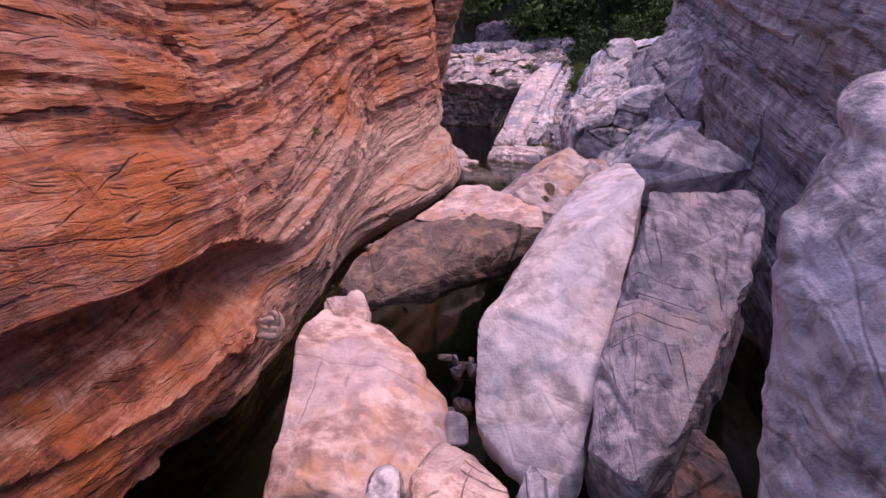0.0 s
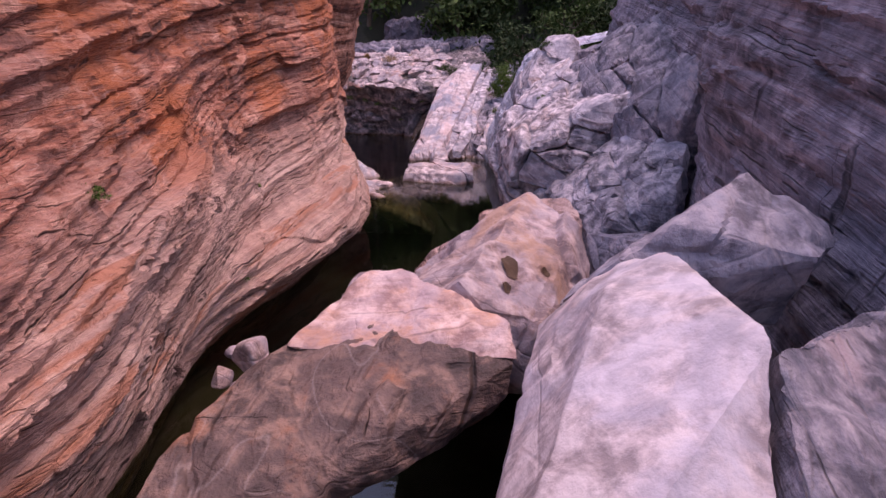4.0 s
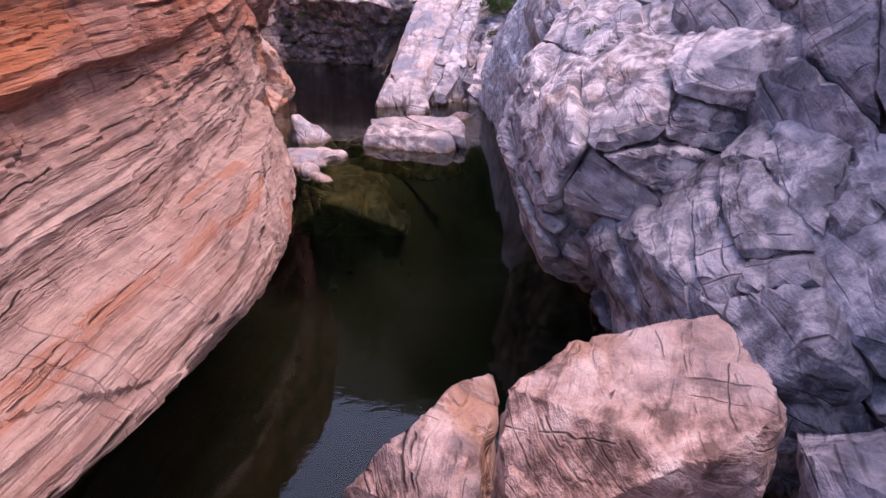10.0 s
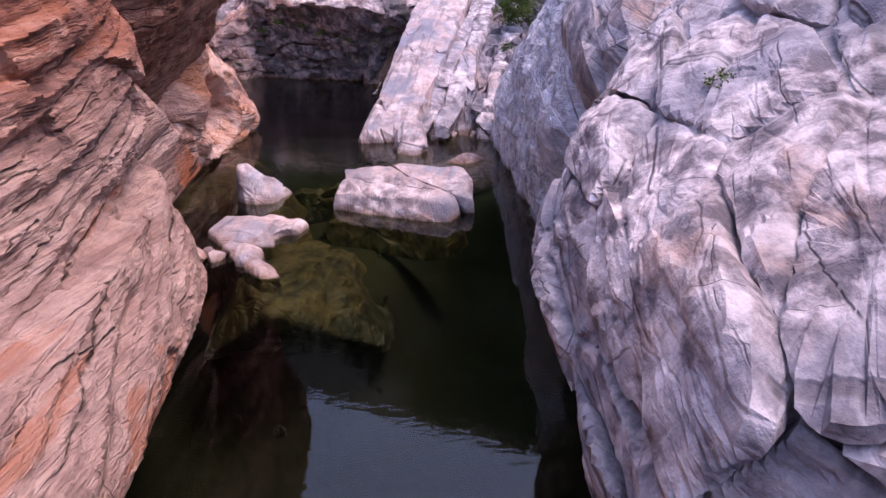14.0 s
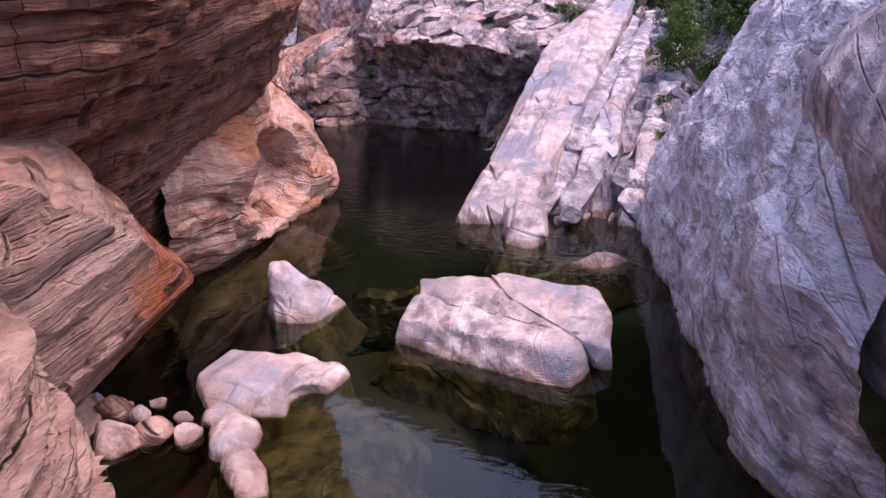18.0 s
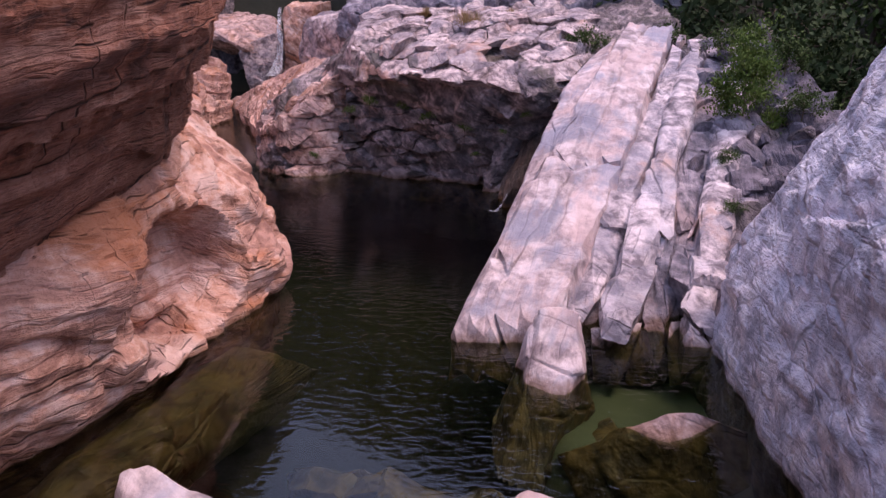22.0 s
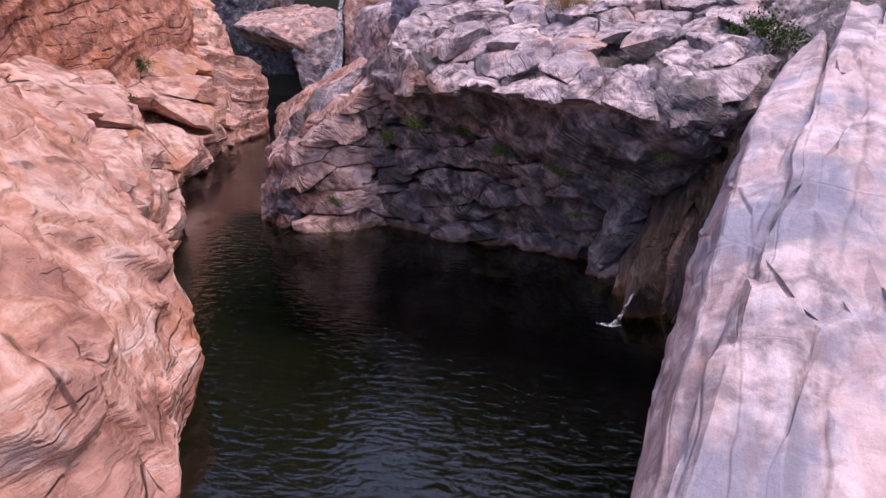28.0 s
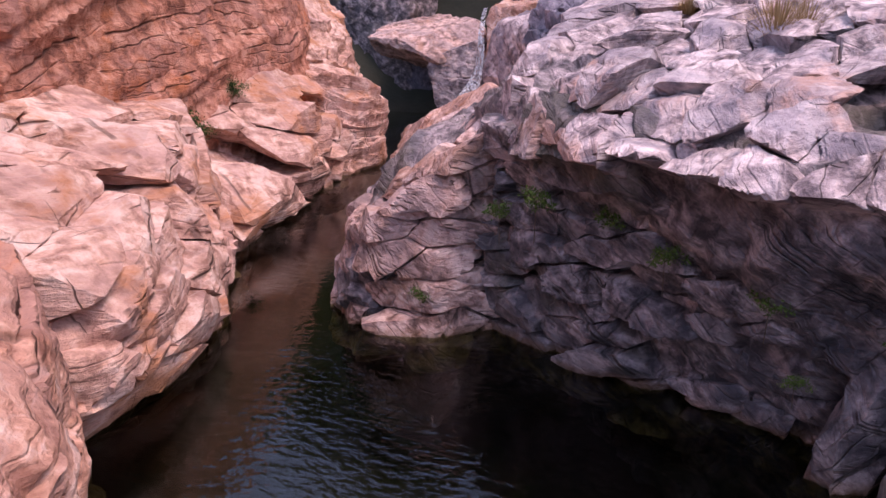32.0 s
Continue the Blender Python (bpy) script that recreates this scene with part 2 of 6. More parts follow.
STRIPED = dict(bed="slab", warp=0.14, swell=0.06, swell_f=0.7, terraces=((0.3, 0.35, 0.15), (0.1, 0.3, 0.2)), facets=(((1.8, 0.7, 0.34), 0.30, 0.07, 0.035), ((0.6, 0.3, 0.16), 0.25, 0.03, 0.015)), grain=((2.2, 0.02), (9.0, 0.007)), ridge=((1.6, 0.04),), streak=0.3)

_ico = {}


def sphere(level):
    if level not in _ico:
        bm = bmesh.new()
        bmesh.ops.create_icosphere(bm, subdivisions=level, radius=1)
        _ico[level] = (np.array([v.co[:] for v in bm.verts]), np.array([[v.index for v in f.verts] for f in bm.faces]))
        bm.free()
    return _ico[level]


def cut_shape(D, ns, off, edge, spacing):
    """Radii of a convex body along the directions D: planes ns.x = off. edge 0: crisp edges, with points drawn onto them."""
    a = np.maximum(D @ ns.T, 0) / off
    if edge:
        top = a.max(axis=1)
        return D / (top * (((a / top[:, None]) ** edge).sum(axis=1)) ** (1 / edge))[:, None]
    o2 = np.argsort(-a, axis=1)[:, :2]
    i, j = o2[:, 0], o2[:, 1]
    rows = np.arange(len(D))
    X = D / a[rows, i][:, None]
    close = (a[rows, i] - a[rows, j]) < 0.75 * spacing * a[rows, i] * np.linalg.norm(ns[i] / off[i][:, None] - ns[j] / off[j][:, None], axis=1) / np.maximum(a[rows, i], 1e-6)
    n1, n2 = ns[i] / off[i][:, None], ns[j] / off[j][:, None]
    e2 = 1 - (n2 * X).sum(axis=1)
    g11, g12, g22 = (n1 * n1).sum(axis=1), (n1 * n2).sum(axis=1), (n2 * n2).sum(axis=1)
    det = g11 * g22 - g12 * g12
    ok = close & (det > 0.02 * g11 * g22)
    det = np.where(ok, det, 1)
    l2, l1 = e2 * g11 / det, -e2 * g12 / det
    move = n1 * l1[:, None] + n2 * l2[:, None]
    ok &= np.linalg.norm(move, axis=1) < 1.6 * spacing * np.linalg.norm(X, axis=1)
    return np.where(ok[:, None], X + move, X)


def hull_planes(C):
    bm = bmesh.new()
    for c in C:
        bm.verts.new(c)
    bmesh.ops.convex_hull(bm, input=bm.verts)
    bm.normal_update()
    out = [(f.normal[:], f.normal.dot(f.verts[0].co)) for f in bm.faces]
    bm.free()
    N, o = np.array([a for a, _ in out]), np.array([b for _, b in out])
    flip = o < 0
    N[flip], o[flip] = -N[flip], -o[flip]
    return N, np.maximum(o, 0.02)


def boulder(name, corners, material, style, label, category="boulder", level=5, edge=45, seed=0, gain=1.0, chip=9, group="", kind="", pits=(), crease=32, dents=()):
    """A rock cut by flat faces between its corners, with worn edges and the relief of its kind."""
    C = np.array(corners, float)
    mid = 0.5 * (C.min(axis=0) + C.max(axis=0))
    ext = 0.5 * np.maximum(C.max(axis=0) - C.min(axis=0), 0.05)
    N, o = hull_planes((C - mid) / ext)
    rs = np.random.RandomState(seed + 900)
    chips = rs.normal(size=(chip, 3))
    chips /= np.linalg.norm(chips, axis=1, keepdims=True)
    N, o = np.concatenate((N, chips)), np.concatenate((o, ((C - mid) / ext @ chips.T).max(axis=0) * rs.uniform(0.90, 0.99, chip)))
    D, F = sphere(level)
    V = cut_shape(D, N, o, edge, 1.9 / 2 ** level) * ext * (1 + (0.35 / edge if edge else 0)) + mid
    V = relief(V, F, style, seed, gain)
    for centre, radii, push in dents:
        q = np.linalg.norm((V - np.array(centre)) / np.array(radii), axis=1)
        V = V + np.array(push) * (1 - smooth(0.35, 1.0, q))[:, None]
    for px, py, radius, depth in pits:
        pz = V[np.hypot(V[:, 0] - px, V[:, 1] - py) < 0.15][:, 2].max()
        q = np.linalg.norm(V - np.array((px, py, pz)), axis=1) / radius
        V = V - normals_of(V, F) * (depth * (1 - smooth(0.45, 1.0, q)))[:, None]
    V = V - mid
    ob = new(name, mesh_of(name, V, F, material, crease=crease))
    ob.location = mid
    return tagged(ob, label, category, group, kind)


def broken(root, corners, size, bed, material, style, seed, amp=0.08, gap=0.012, face=((-1, 0, 0), (0, -1, 0), (0, 0, 1)), level=4, edge=0, jitter=0.42, gain=1.0, tilt=0.12, name="block"):
    """Blocks between the joints of a rock mass, as parts of root: each has flat faces, worn edges and its own stand."""
    C = np.array(corners, float)
    mid = C.mean(axis=0)
    N, o = hull_planes(C - mid)
    B, step = BED[bed], np.array(size, float)
    rs = np.random.RandomState(seed)
    QC = (C - mid) @ B.T / step
    lo, hi = np.floor(QC.min(axis=0)).astype(int) - 1, np.ceil(QC.max(axis=0)).astype(int) + 1
    cells = np.array([(i + 0.5 * ((j + k) % 2), j + 0.5 * (k % 2), k) for i in range(lo[0], hi[0] + 1) for j in range(lo[1], hi[1] + 1) for k in range(lo[2], hi[2] + 1)])
    cells = cells + rs.uniform(-jitter, jitter, cells.shape)
    P = (cells * step) @ B
    deep = o - P @ N.T
    keep = (deep > 0.04).all(axis=1)
    P, deep, U = P[keep], deep[keep], cells[keep]
    seen = (N @ np.array(face, float).T > 0.2).any(axis=1)
    reach = np.sqrt((((N @ B.T) * step) ** 2).sum(axis=1))
    D, F = sphere(level)
    for a in range(len(P)):
        if not (deep[a][seen] < 0.85 * reach[seen]).any():
            continue
        near = np.where((np.abs(U - U[a]) < 2.3).all(axis=1))[0]
        near = near[near != a]
        w = (U[near] - U[a]) / step
        w = w @ B
        w /= np.linalg.norm(w, axis=1, keepdims=True)
        half = ((P[near] - P[a]) * 0.5 * w).sum(axis=1)
        T = N + tilt * rs.normal(size=N.shape)
        T /= np.linalg.norm(T, axis=1, keepdims=True)
        outer = deep[a] * (T * N).sum(axis=1) + amp * rs.uniform(-1, 0.7)
        planes = np.concatenate((T, w))
        off = np.concatenate((np.maximum(outer, 0.03), np.maximum(half - gap * rs.uniform(0.3, 1.6), 0.02)))
        V = P[a] + mid + (cut_shape(D, (planes @ B.T) * step, off, edge, 1.9 / 2 ** level) * step) @ B
        V = relief(V, F, style, seed + a, gain)
        ob = new(name, mesh_of(name, V - P[a] - mid, F, material, crease=24))
        ob.location = P[a] + mid
        ob.parent = root
    return root


def shrunk(corners, k):
    C = np.array(corners, float)
    m = C.mean(axis=0)
    return [tuple(m + (c - m) * k) for c in C]


def mass(name, corners, size, bed, material, style, label, seed, core=0.93, **more):
    """A rock mass: a plain core with its jointed blocks round it."""
    root = boulder(name, shrunk(corners, core), material, WORN, label, "rock", level=5, seed=seed)
    at = Vector(root.location)
    root.data.transform(Matrix.Translation(at))
    root.location = (0, 0, 0)
    return broken(root, corners, size, bed, material, style, seed, **more)


def loft(name, grid, nu, nv, material, style, label, category, seed, gain=1.0, kind="structure", flip=False, back=(0, 0, 0), crease=42, scoops=(), carve=None, rim=0.6):
    """A rock face through rows of control points: rows along the face, each from its foot to its top."""
    P = spline(spline(grid, 24 * len(grid), 0), 24 * len(grid[0]), 1)
    P = even(P, nu)
    P = np.swapaxes(even(np.swapaxes(P, 0, 1), nv), 0, 1)
    V = P.reshape(-1, 3)
    i = np.arange(nu * nv).reshape(nu, nv)
    F = np.stack((i[:-1, :-1], i[1:, :-1], i[1:, 1:], i[:-1, 1:]), -1).reshape(-1, 4)
    if flip:
        F = F[:, ::-1]
    for centre, radii, depth in scoops:
        q = np.linalg.norm((V - np.array(centre)) / np.array(radii), axis=1)
        V = V - np.array(depth) * (1 - smooth(rim, 1.0, q))[:, None]
    if carve:
        V = carve(V)
    V = relief(V, F, style, seed, gain) + np.array(back, float)
    ob = new(name, mesh_of(name, V, F, material, crease=crease))
    return tagged(ob, label, category, "", kind)


# ---- materials ----
def material(name):
    m = bpy.data.materials.new(name)
    m.use_nodes = True
    return m, m.node_tree.nodes, m.node_tree.links, m.node_tree.nodes["Principled BSDF"]


class Net:
    """Short hands for a node tree."""
    def __init__(self, m):
        self.n, self.l = m.node_tree.nodes, m.node_tree.links

    def add(self, kind, **sockets):
        node = self.n.new(kind)
        for key, value in sockets.items():
            self.put(node.inputs[int(key[1:])] if key[0] == "i" and key[1:].isdigit() else node.inputs[key.replace("_", " ")], value)
        return node

    def put(self, socket, value):
        if hasattr(value, "links"):
            self.l.new(value, socket)
        else:
            socket.default_value = value

    def math(self, op, a, b=0.0, c=0.0):
        node = self.n.new("ShaderNodeMath")
        node.operation = op
        for k, v in enumerate((a, b, c)):
            self.put(node.inputs[k], v)
        return node.outputs[0]

    def step(self, x, lo, hi):
        node = self.add("ShaderNodeMapRange", Value=x, From_Min=lo, From_Max=hi)
        node.interpolation_type = "SMOOTHSTEP"
        return node.outputs[0]

    def noise(self, vector, scale, detail=4.0, rough=0.55, warp=0.0):
        return self.add("ShaderNodeTexNoise", Vector=vector, Scale=scale, Detail=detail, Roughness=rough, Distortion=warp).outputs[0]

    def mix(self, fac, a, b):
        node = self.n.new("ShaderNodeMix")
        node.data_type = "RGBA"
        self.put(node.inputs[0], fac)
        self.put(node.inputs[6], a)
        self.put(node.inputs[7], b)
        return node.outputs[2]

    def dot(self, v, axis):
        node = self.n.new("ShaderNodeVectorMath")
        node.operation = "DOT_PRODUCT"
        self.put(node.inputs[0], v)
        node.inputs[1].default_value = axis
        return node.outputs["Value"]


def rgba(c):
    return (c[0], c[1], c[2], 1.0)


def rock_material(name, bed, dark, mid, light, stain, stain_at=0.6, vein=0.3, bump=0.5, band=3.0, rough=0.75, along=0.25, cool=None, banding=0.16, fade=None, cracks=0.6, crack_size=0.9, wrinkle=0.0, wobble=0.22, cross=1.0, across=0.7, thin=0.4):
    m, nodes, links, bsdf = material(name)
    g = Net(m)
    cool = cool or mid
    geo = g.add("ShaderNodeNewGeometry")
    pos, facing = geo.outputs["Position"], geo.outputs["Normal"]
    s, t, n = (tuple(a) for a in BED[bed])
    if bed == "left":
        turn_w = g.step(g.add("ShaderNodeSeparateXYZ", i0=pos).outputs[1], 7.0, 13.5)
        near_axes = [tuple(a) for a in BED["left_near"]]

    def along_axis(v, k, place=True):
        """How far v lies along the k-th axis of the layers."""
        far_axis = (s, t, n)[k]
        if bed != "left":
            return g.dot(v, far_axis)
        base = float(np.dot(far_axis, BEND)) if place else 0.0
        base_near = float(np.dot(near_axes[k], BEND)) if place else 0.0
        a, b = g.math("SUBTRACT", g.dot(v, near_axes[k]), base_near), g.math("SUBTRACT", g.dot(v, far_axis), base)
        return g.math("ADD", a, g.math("MULTIPLY", turn_w, g.math("SUBTRACT", b, a)))

    bent = g.add("ShaderNodeVectorMath", i0=pos)
    bent.operation = "ADD"
    wob = g.add("ShaderNodeTexNoise", Vector=pos, Scale=0.6, Detail=3.0)
    sc = g.add("ShaderNodeVectorMath", i0=wob.outputs["Color"])
    sc.operation = "SCALE"
    sc.inputs["Scale"].default_value = wobble
    links.new(sc.outputs[0], bent.inputs[1])
    p = bent.outputs[0]
    ss, tt, nn = along_axis(p, 0), along_axis(p, 1), along_axis(p, 2)
    lay = g.add("ShaderNodeCombineXYZ", X=g.math("MULTIPLY", ss, along), Y=g.math("MULTIPLY", tt, across), Z=g.math("MULTIPLY", nn, band)).outputs[0]
    bands = g.noise(lay, 1.0, 6.0, 0.62)
    fine = g.noise(lay, 4.5, 5.0, 0.65)
    patch = g.noise(pos, 0.55, 4.0, 0.6, 0.6)
    grain = g.noise(pos, 22.0, 4.0, 0.7)
    mott = g.noise(pos, 3.2, 5.0, 0.65, 0.3)
    tone = g.math("ADD", g.math("MULTIPLY", bands, banding), g.math("ADD", g.math("MULTIPLY", fine, 0.22), g.math("MULTIPLY", mott, 0.78 - banding)))
    ramp = g.add("ShaderNodeValToRGB", Fac=tone)
    el = ramp.color_ramp.elements
    el[0].position, el[0].color = 0.43, rgba(dark)
    el[1].position, el[1].color = 0.57, rgba(light)
    e = el.new(0.5)
    e.color = rgba(mid)
    col = ramp.outputs[0]
    drift = g.step(g.noise(pos, 0.8, 5.0, 0.6, 0.8), 0.44, 0.62)
    hue = g.mix(fine, rgba(tuple(0.8 * v for v in cool)), rgba(tuple(min(0.9, 1.35 * v) for v in cool)))
    col = g.mix(g.math("MULTIPLY", drift, 0.6), col, hue)
    blot = g.math("MULTIPLY", g.step(g.math("ADD", g.math("MULTIPLY", patch, 0.7), g.math("MULTIPLY", fine, 0.3)), stain_at - 0.06, stain_at + 0.07), 0.85)
    col = g.mix(blot, col, rgba(stain))
    if fade:
        y0, y1, y2, tint = fade
        yy = g.math("ADD", g.add("ShaderNodeSeparateXYZ", i0=pos).outputs[1], g.math("MULTIPLY", patch, 4.0))
        paler = g.math("MULTIPLY", g.step(yy, y0, y1), g.math("SUBTRACT", 1.0, g.step(yy, y2, y2 + 1.5)))
        zz = g.math("ADD", g.add("ShaderNodeSeparateXYZ", i0=pos).outputs[2], g.math("MULTIPLY", bands, 0.5))
        paler = g.math("MULTIPLY", paler, g.math("SUBTRACT", 1.0, g.math("MULTIPLY", g.step(zz, 2.6, 4.2), 0.9)))
        col = g.mix(g.math("MULTIPLY", paler, 0.8), col, g.mix(g.step(tone, 0.36, 0.64), rgba(tuple(0.5 * v for v in tint)), rgba(tuple(min(0.88, 1.2 * v) for v in tint))))
    if fade:
        rust = g.math("MULTIPLY", g.step(g.noise(lay, 0.5, 4.0, 0.6), 0.59, 0.67), 0.6)
        col = g.mix(rust, col, rgba(tuple(0.9 * v for v in stain)))
    # pale veins along the layers
    vn = g.noise(lay, 1.7, 1.0, 0.5)
    line = g.math("SUBTRACT", 1.0, g.step(g.math("ABSOLUTE", g.math("SUBTRACT", vn, 0.52)), 0.0, 0.012))
    col = g.mix(g.math("MULTIPLY", line, 0.35 * vein), col, rgba(tuple(min(0.9, 0.35 + 0.7 * v) for v in light)))
    # dark lichen and mineral specks
    speck = g.step(g.noise(pos, 9.0, 6.0, 0.7), 0.60, 0.72)
    col = g.mix(g.math("MULTIPLY", speck, 0.35), col, rgba(tuple(0.35 * v for v in dark)))
    col = g.mix(g.math("MULTIPLY", grain, 0.22), col, rgba(mid))
    # joints: faces of slightly different tone, with dark dirt in the cracks between them
    bed_at = g.add("ShaderNodeCombineXYZ", X=g.math("MULTIPLY", ss, 0.55), Y=g.math("MULTIPLY", tt, 0.85), Z=g.math("MULTIPLY", nn, 1.5)).outputs[0]
    cell = g.add("ShaderNodeTexVoronoi", Vector=bed_at, Scale=1.0 / crack_size)
    shade_ = g.add("ShaderNodeSeparateXYZ", i0=cell.outputs["Color"]).outputs[0]
    each = g.add("ShaderNodeObjectInfo").outputs["Random"]
    vary = g.math("ADD", 0.85, g.math("ADD", g.math("MULTIPLY", shade_, 0.16), g.math("MULTIPLY", each, 0.16)))
    vs = g.add("ShaderNodeVectorMath", i0=col)
    vs.operation = "SCALE"
    links.new(vary, vs.inputs["Scale"])
    col = vs.outputs[0]
    gap = 0.0
    bend = g.math("MULTIPLY", g.noise(pos, 0.7 / crack_size, 3.0, 0.5), 0.5)
    skew = g.math("MULTIPLY", g.math("ADD", ss, tt), 0.35)
    clear_of = {}
    for k, key in enumerate("stn"):
        clear_of[key] = g.math("SUBTRACT", 1.0, g.step(g.math("ABSOLUTE", along_axis(facing, k, False)), 0.72, 0.92))
    for which_, axis_, slant, freq, width_, lo_, depth_ in (("n", nn, 0.0, 1.5, 0.013, 0.46, 1.0), ("s", ss, 0.5, 0.8, 0.008, 0.51, 0.9 * cross), ("t", tt, -0.6 * cross, 0.9, 0.007, 0.52, 0.8), ("n", nn, 0.25, 4.6, 0.026, 0.52, thin)):
        flat_ = g.add("ShaderNodeTexNoise", Scale=freq / crack_size, Detail=1.5, Roughness=0.5)
        flat_.noise_dimensions = "1D"
        links.new(g.math("ADD", g.math("ADD", axis_, g.math("MULTIPLY", skew, slant)), g.math("MULTIPLY", bend, 0.6 * crack_size)), flat_.inputs["W"])
        line_ = g.math("ABSOLUTE", g.math("SUBTRACT", flat_.outputs[0], 0.5))
        wide = g.math("ADD", 0.002, g.math("MULTIPLY", mott, width_))
        one = g.math("MULTIPLY", g.math("SUBTRACT", 1.0, g.step(line_, 0.0, wide)), g.math("MULTIPLY", g.step(g.noise(pos, (0.8 + 0.3 * freq) / crack_size, 3.0), lo_, lo_ + 0.08), depth_))
        gap = g.math("MAXIMUM", gap, g.math("MULTIPLY", one, clear_of[which_]))
    col = g.mix(g.math("MULTIPLY", gap, cracks), col, rgba(tuple(0.15 * v for v in dark)))
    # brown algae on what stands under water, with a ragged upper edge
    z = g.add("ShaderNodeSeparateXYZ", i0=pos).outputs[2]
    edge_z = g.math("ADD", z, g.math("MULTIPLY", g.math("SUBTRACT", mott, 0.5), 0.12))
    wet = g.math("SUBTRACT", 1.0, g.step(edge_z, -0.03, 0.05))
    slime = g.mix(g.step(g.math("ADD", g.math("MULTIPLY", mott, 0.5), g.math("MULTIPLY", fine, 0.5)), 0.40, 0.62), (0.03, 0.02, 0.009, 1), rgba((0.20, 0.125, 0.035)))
    # deeper rock is darkened in colour for light the water absorbs
    depth_dark = g.math("SUBTRACT", 1.0, g.step(edge_z, -1.2, -0.35))
    col = g.mix(g.math("MULTIPLY", wet, 0.9), col, g.mix(depth_dark, slime, (0.014, 0.013, 0.007, 1)))
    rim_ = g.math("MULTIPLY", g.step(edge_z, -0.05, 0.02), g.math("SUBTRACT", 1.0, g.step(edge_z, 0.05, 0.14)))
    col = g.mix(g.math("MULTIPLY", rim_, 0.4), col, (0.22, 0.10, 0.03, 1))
    links.new(col, bsdf.inputs["Base Color"])
    links.new(g.math("SUBTRACT", g.math("ADD", rough, g.math("MULTIPLY", g.math("SUBTRACT", mott, 0.5), 0.3)), g.math("MULTIPLY", wet, 0.4)), bsdf.inputs["Roughness"])
    bsdf.inputs["Specular IOR Level"].default_value = 0.35
    crack = g.add("ShaderNodeTexVoronoi", Vector=lay, Scale=1.6)
    crack.feature = "DISTANCE_TO_EDGE"
    cut = g.step(crack.outputs["Distance"], 0.0, 0.035)
    height = g.math("ADD", g.math("MULTIPLY", fine, 0.9), g.math("ADD", g.math("MULTIPLY", grain, 0.16), g.math("ADD", g.math("MULTIPLY", mott, 0.5), g.math("SUBTRACT", g.math("MULTIPLY", cut, 0.12), g.math("MULTIPLY", gap, 0.9 * cracks)))))
    if wrinkle:
        folds = g.noise(g.add("ShaderNodeMapping", Vector=p, Rotation=(0.7, 0.1, 0.3), Scale=(0.5, 0.45, 2.2)).outputs[0], 2.4, 4.0, 0.55, 0.35)
        height = g.math("SUBTRACT", height, g.math("MULTIPLY", g.math("ABSOLUTE", g.math("SUBTRACT", folds, 0.5)), -wrinkle))
    bmp = g.add("ShaderNodeBump", Strength=min(1.0, bump * 1.35), Distance=0.12, Height=height)
    links.new(bmp.outputs[0], bsdf.inputs["Normal"])
    return m


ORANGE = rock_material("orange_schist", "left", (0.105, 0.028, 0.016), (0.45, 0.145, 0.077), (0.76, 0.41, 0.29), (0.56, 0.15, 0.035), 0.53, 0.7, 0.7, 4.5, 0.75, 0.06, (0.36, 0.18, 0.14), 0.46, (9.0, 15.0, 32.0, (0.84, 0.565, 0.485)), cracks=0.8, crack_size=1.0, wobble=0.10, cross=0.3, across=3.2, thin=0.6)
# ORANGE darkened in its colour to carry the overhang's shade
SHADED_ORANGE = rock_material("orange_schist_shade_darkened", "left", (0.075, 0.028, 0.018), (0.36, 0.138, 0.08), (0.60, 0.33, 0.235), (0.18, 0.075, 0.048), 0.57, 0.45, 0.8, 4.0, 0.75, 0.10, (0.32, 0.16, 0.12), 0.38, cracks=0.85, crack_size=1.0, across=2.0)
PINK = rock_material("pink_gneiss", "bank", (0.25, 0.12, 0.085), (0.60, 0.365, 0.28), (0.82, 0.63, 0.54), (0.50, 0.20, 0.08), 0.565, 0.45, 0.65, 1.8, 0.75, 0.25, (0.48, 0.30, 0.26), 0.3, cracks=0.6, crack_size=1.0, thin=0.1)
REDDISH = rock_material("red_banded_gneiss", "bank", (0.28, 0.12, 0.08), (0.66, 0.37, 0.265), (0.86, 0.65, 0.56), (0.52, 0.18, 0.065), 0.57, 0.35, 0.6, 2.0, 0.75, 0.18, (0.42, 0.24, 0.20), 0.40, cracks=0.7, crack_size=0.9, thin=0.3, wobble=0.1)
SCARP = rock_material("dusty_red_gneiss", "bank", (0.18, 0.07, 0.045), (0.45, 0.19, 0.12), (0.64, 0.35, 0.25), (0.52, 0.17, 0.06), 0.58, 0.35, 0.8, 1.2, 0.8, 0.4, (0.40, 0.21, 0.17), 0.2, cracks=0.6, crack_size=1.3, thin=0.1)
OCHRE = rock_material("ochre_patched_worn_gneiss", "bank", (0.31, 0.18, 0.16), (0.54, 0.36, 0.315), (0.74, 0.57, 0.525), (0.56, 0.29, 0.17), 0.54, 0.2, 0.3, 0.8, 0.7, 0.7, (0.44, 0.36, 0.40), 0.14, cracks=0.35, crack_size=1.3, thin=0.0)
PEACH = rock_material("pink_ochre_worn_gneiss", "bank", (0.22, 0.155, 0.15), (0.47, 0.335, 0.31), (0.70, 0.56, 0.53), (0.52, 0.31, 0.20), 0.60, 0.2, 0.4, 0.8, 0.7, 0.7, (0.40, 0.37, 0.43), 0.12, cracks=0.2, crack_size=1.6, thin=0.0)
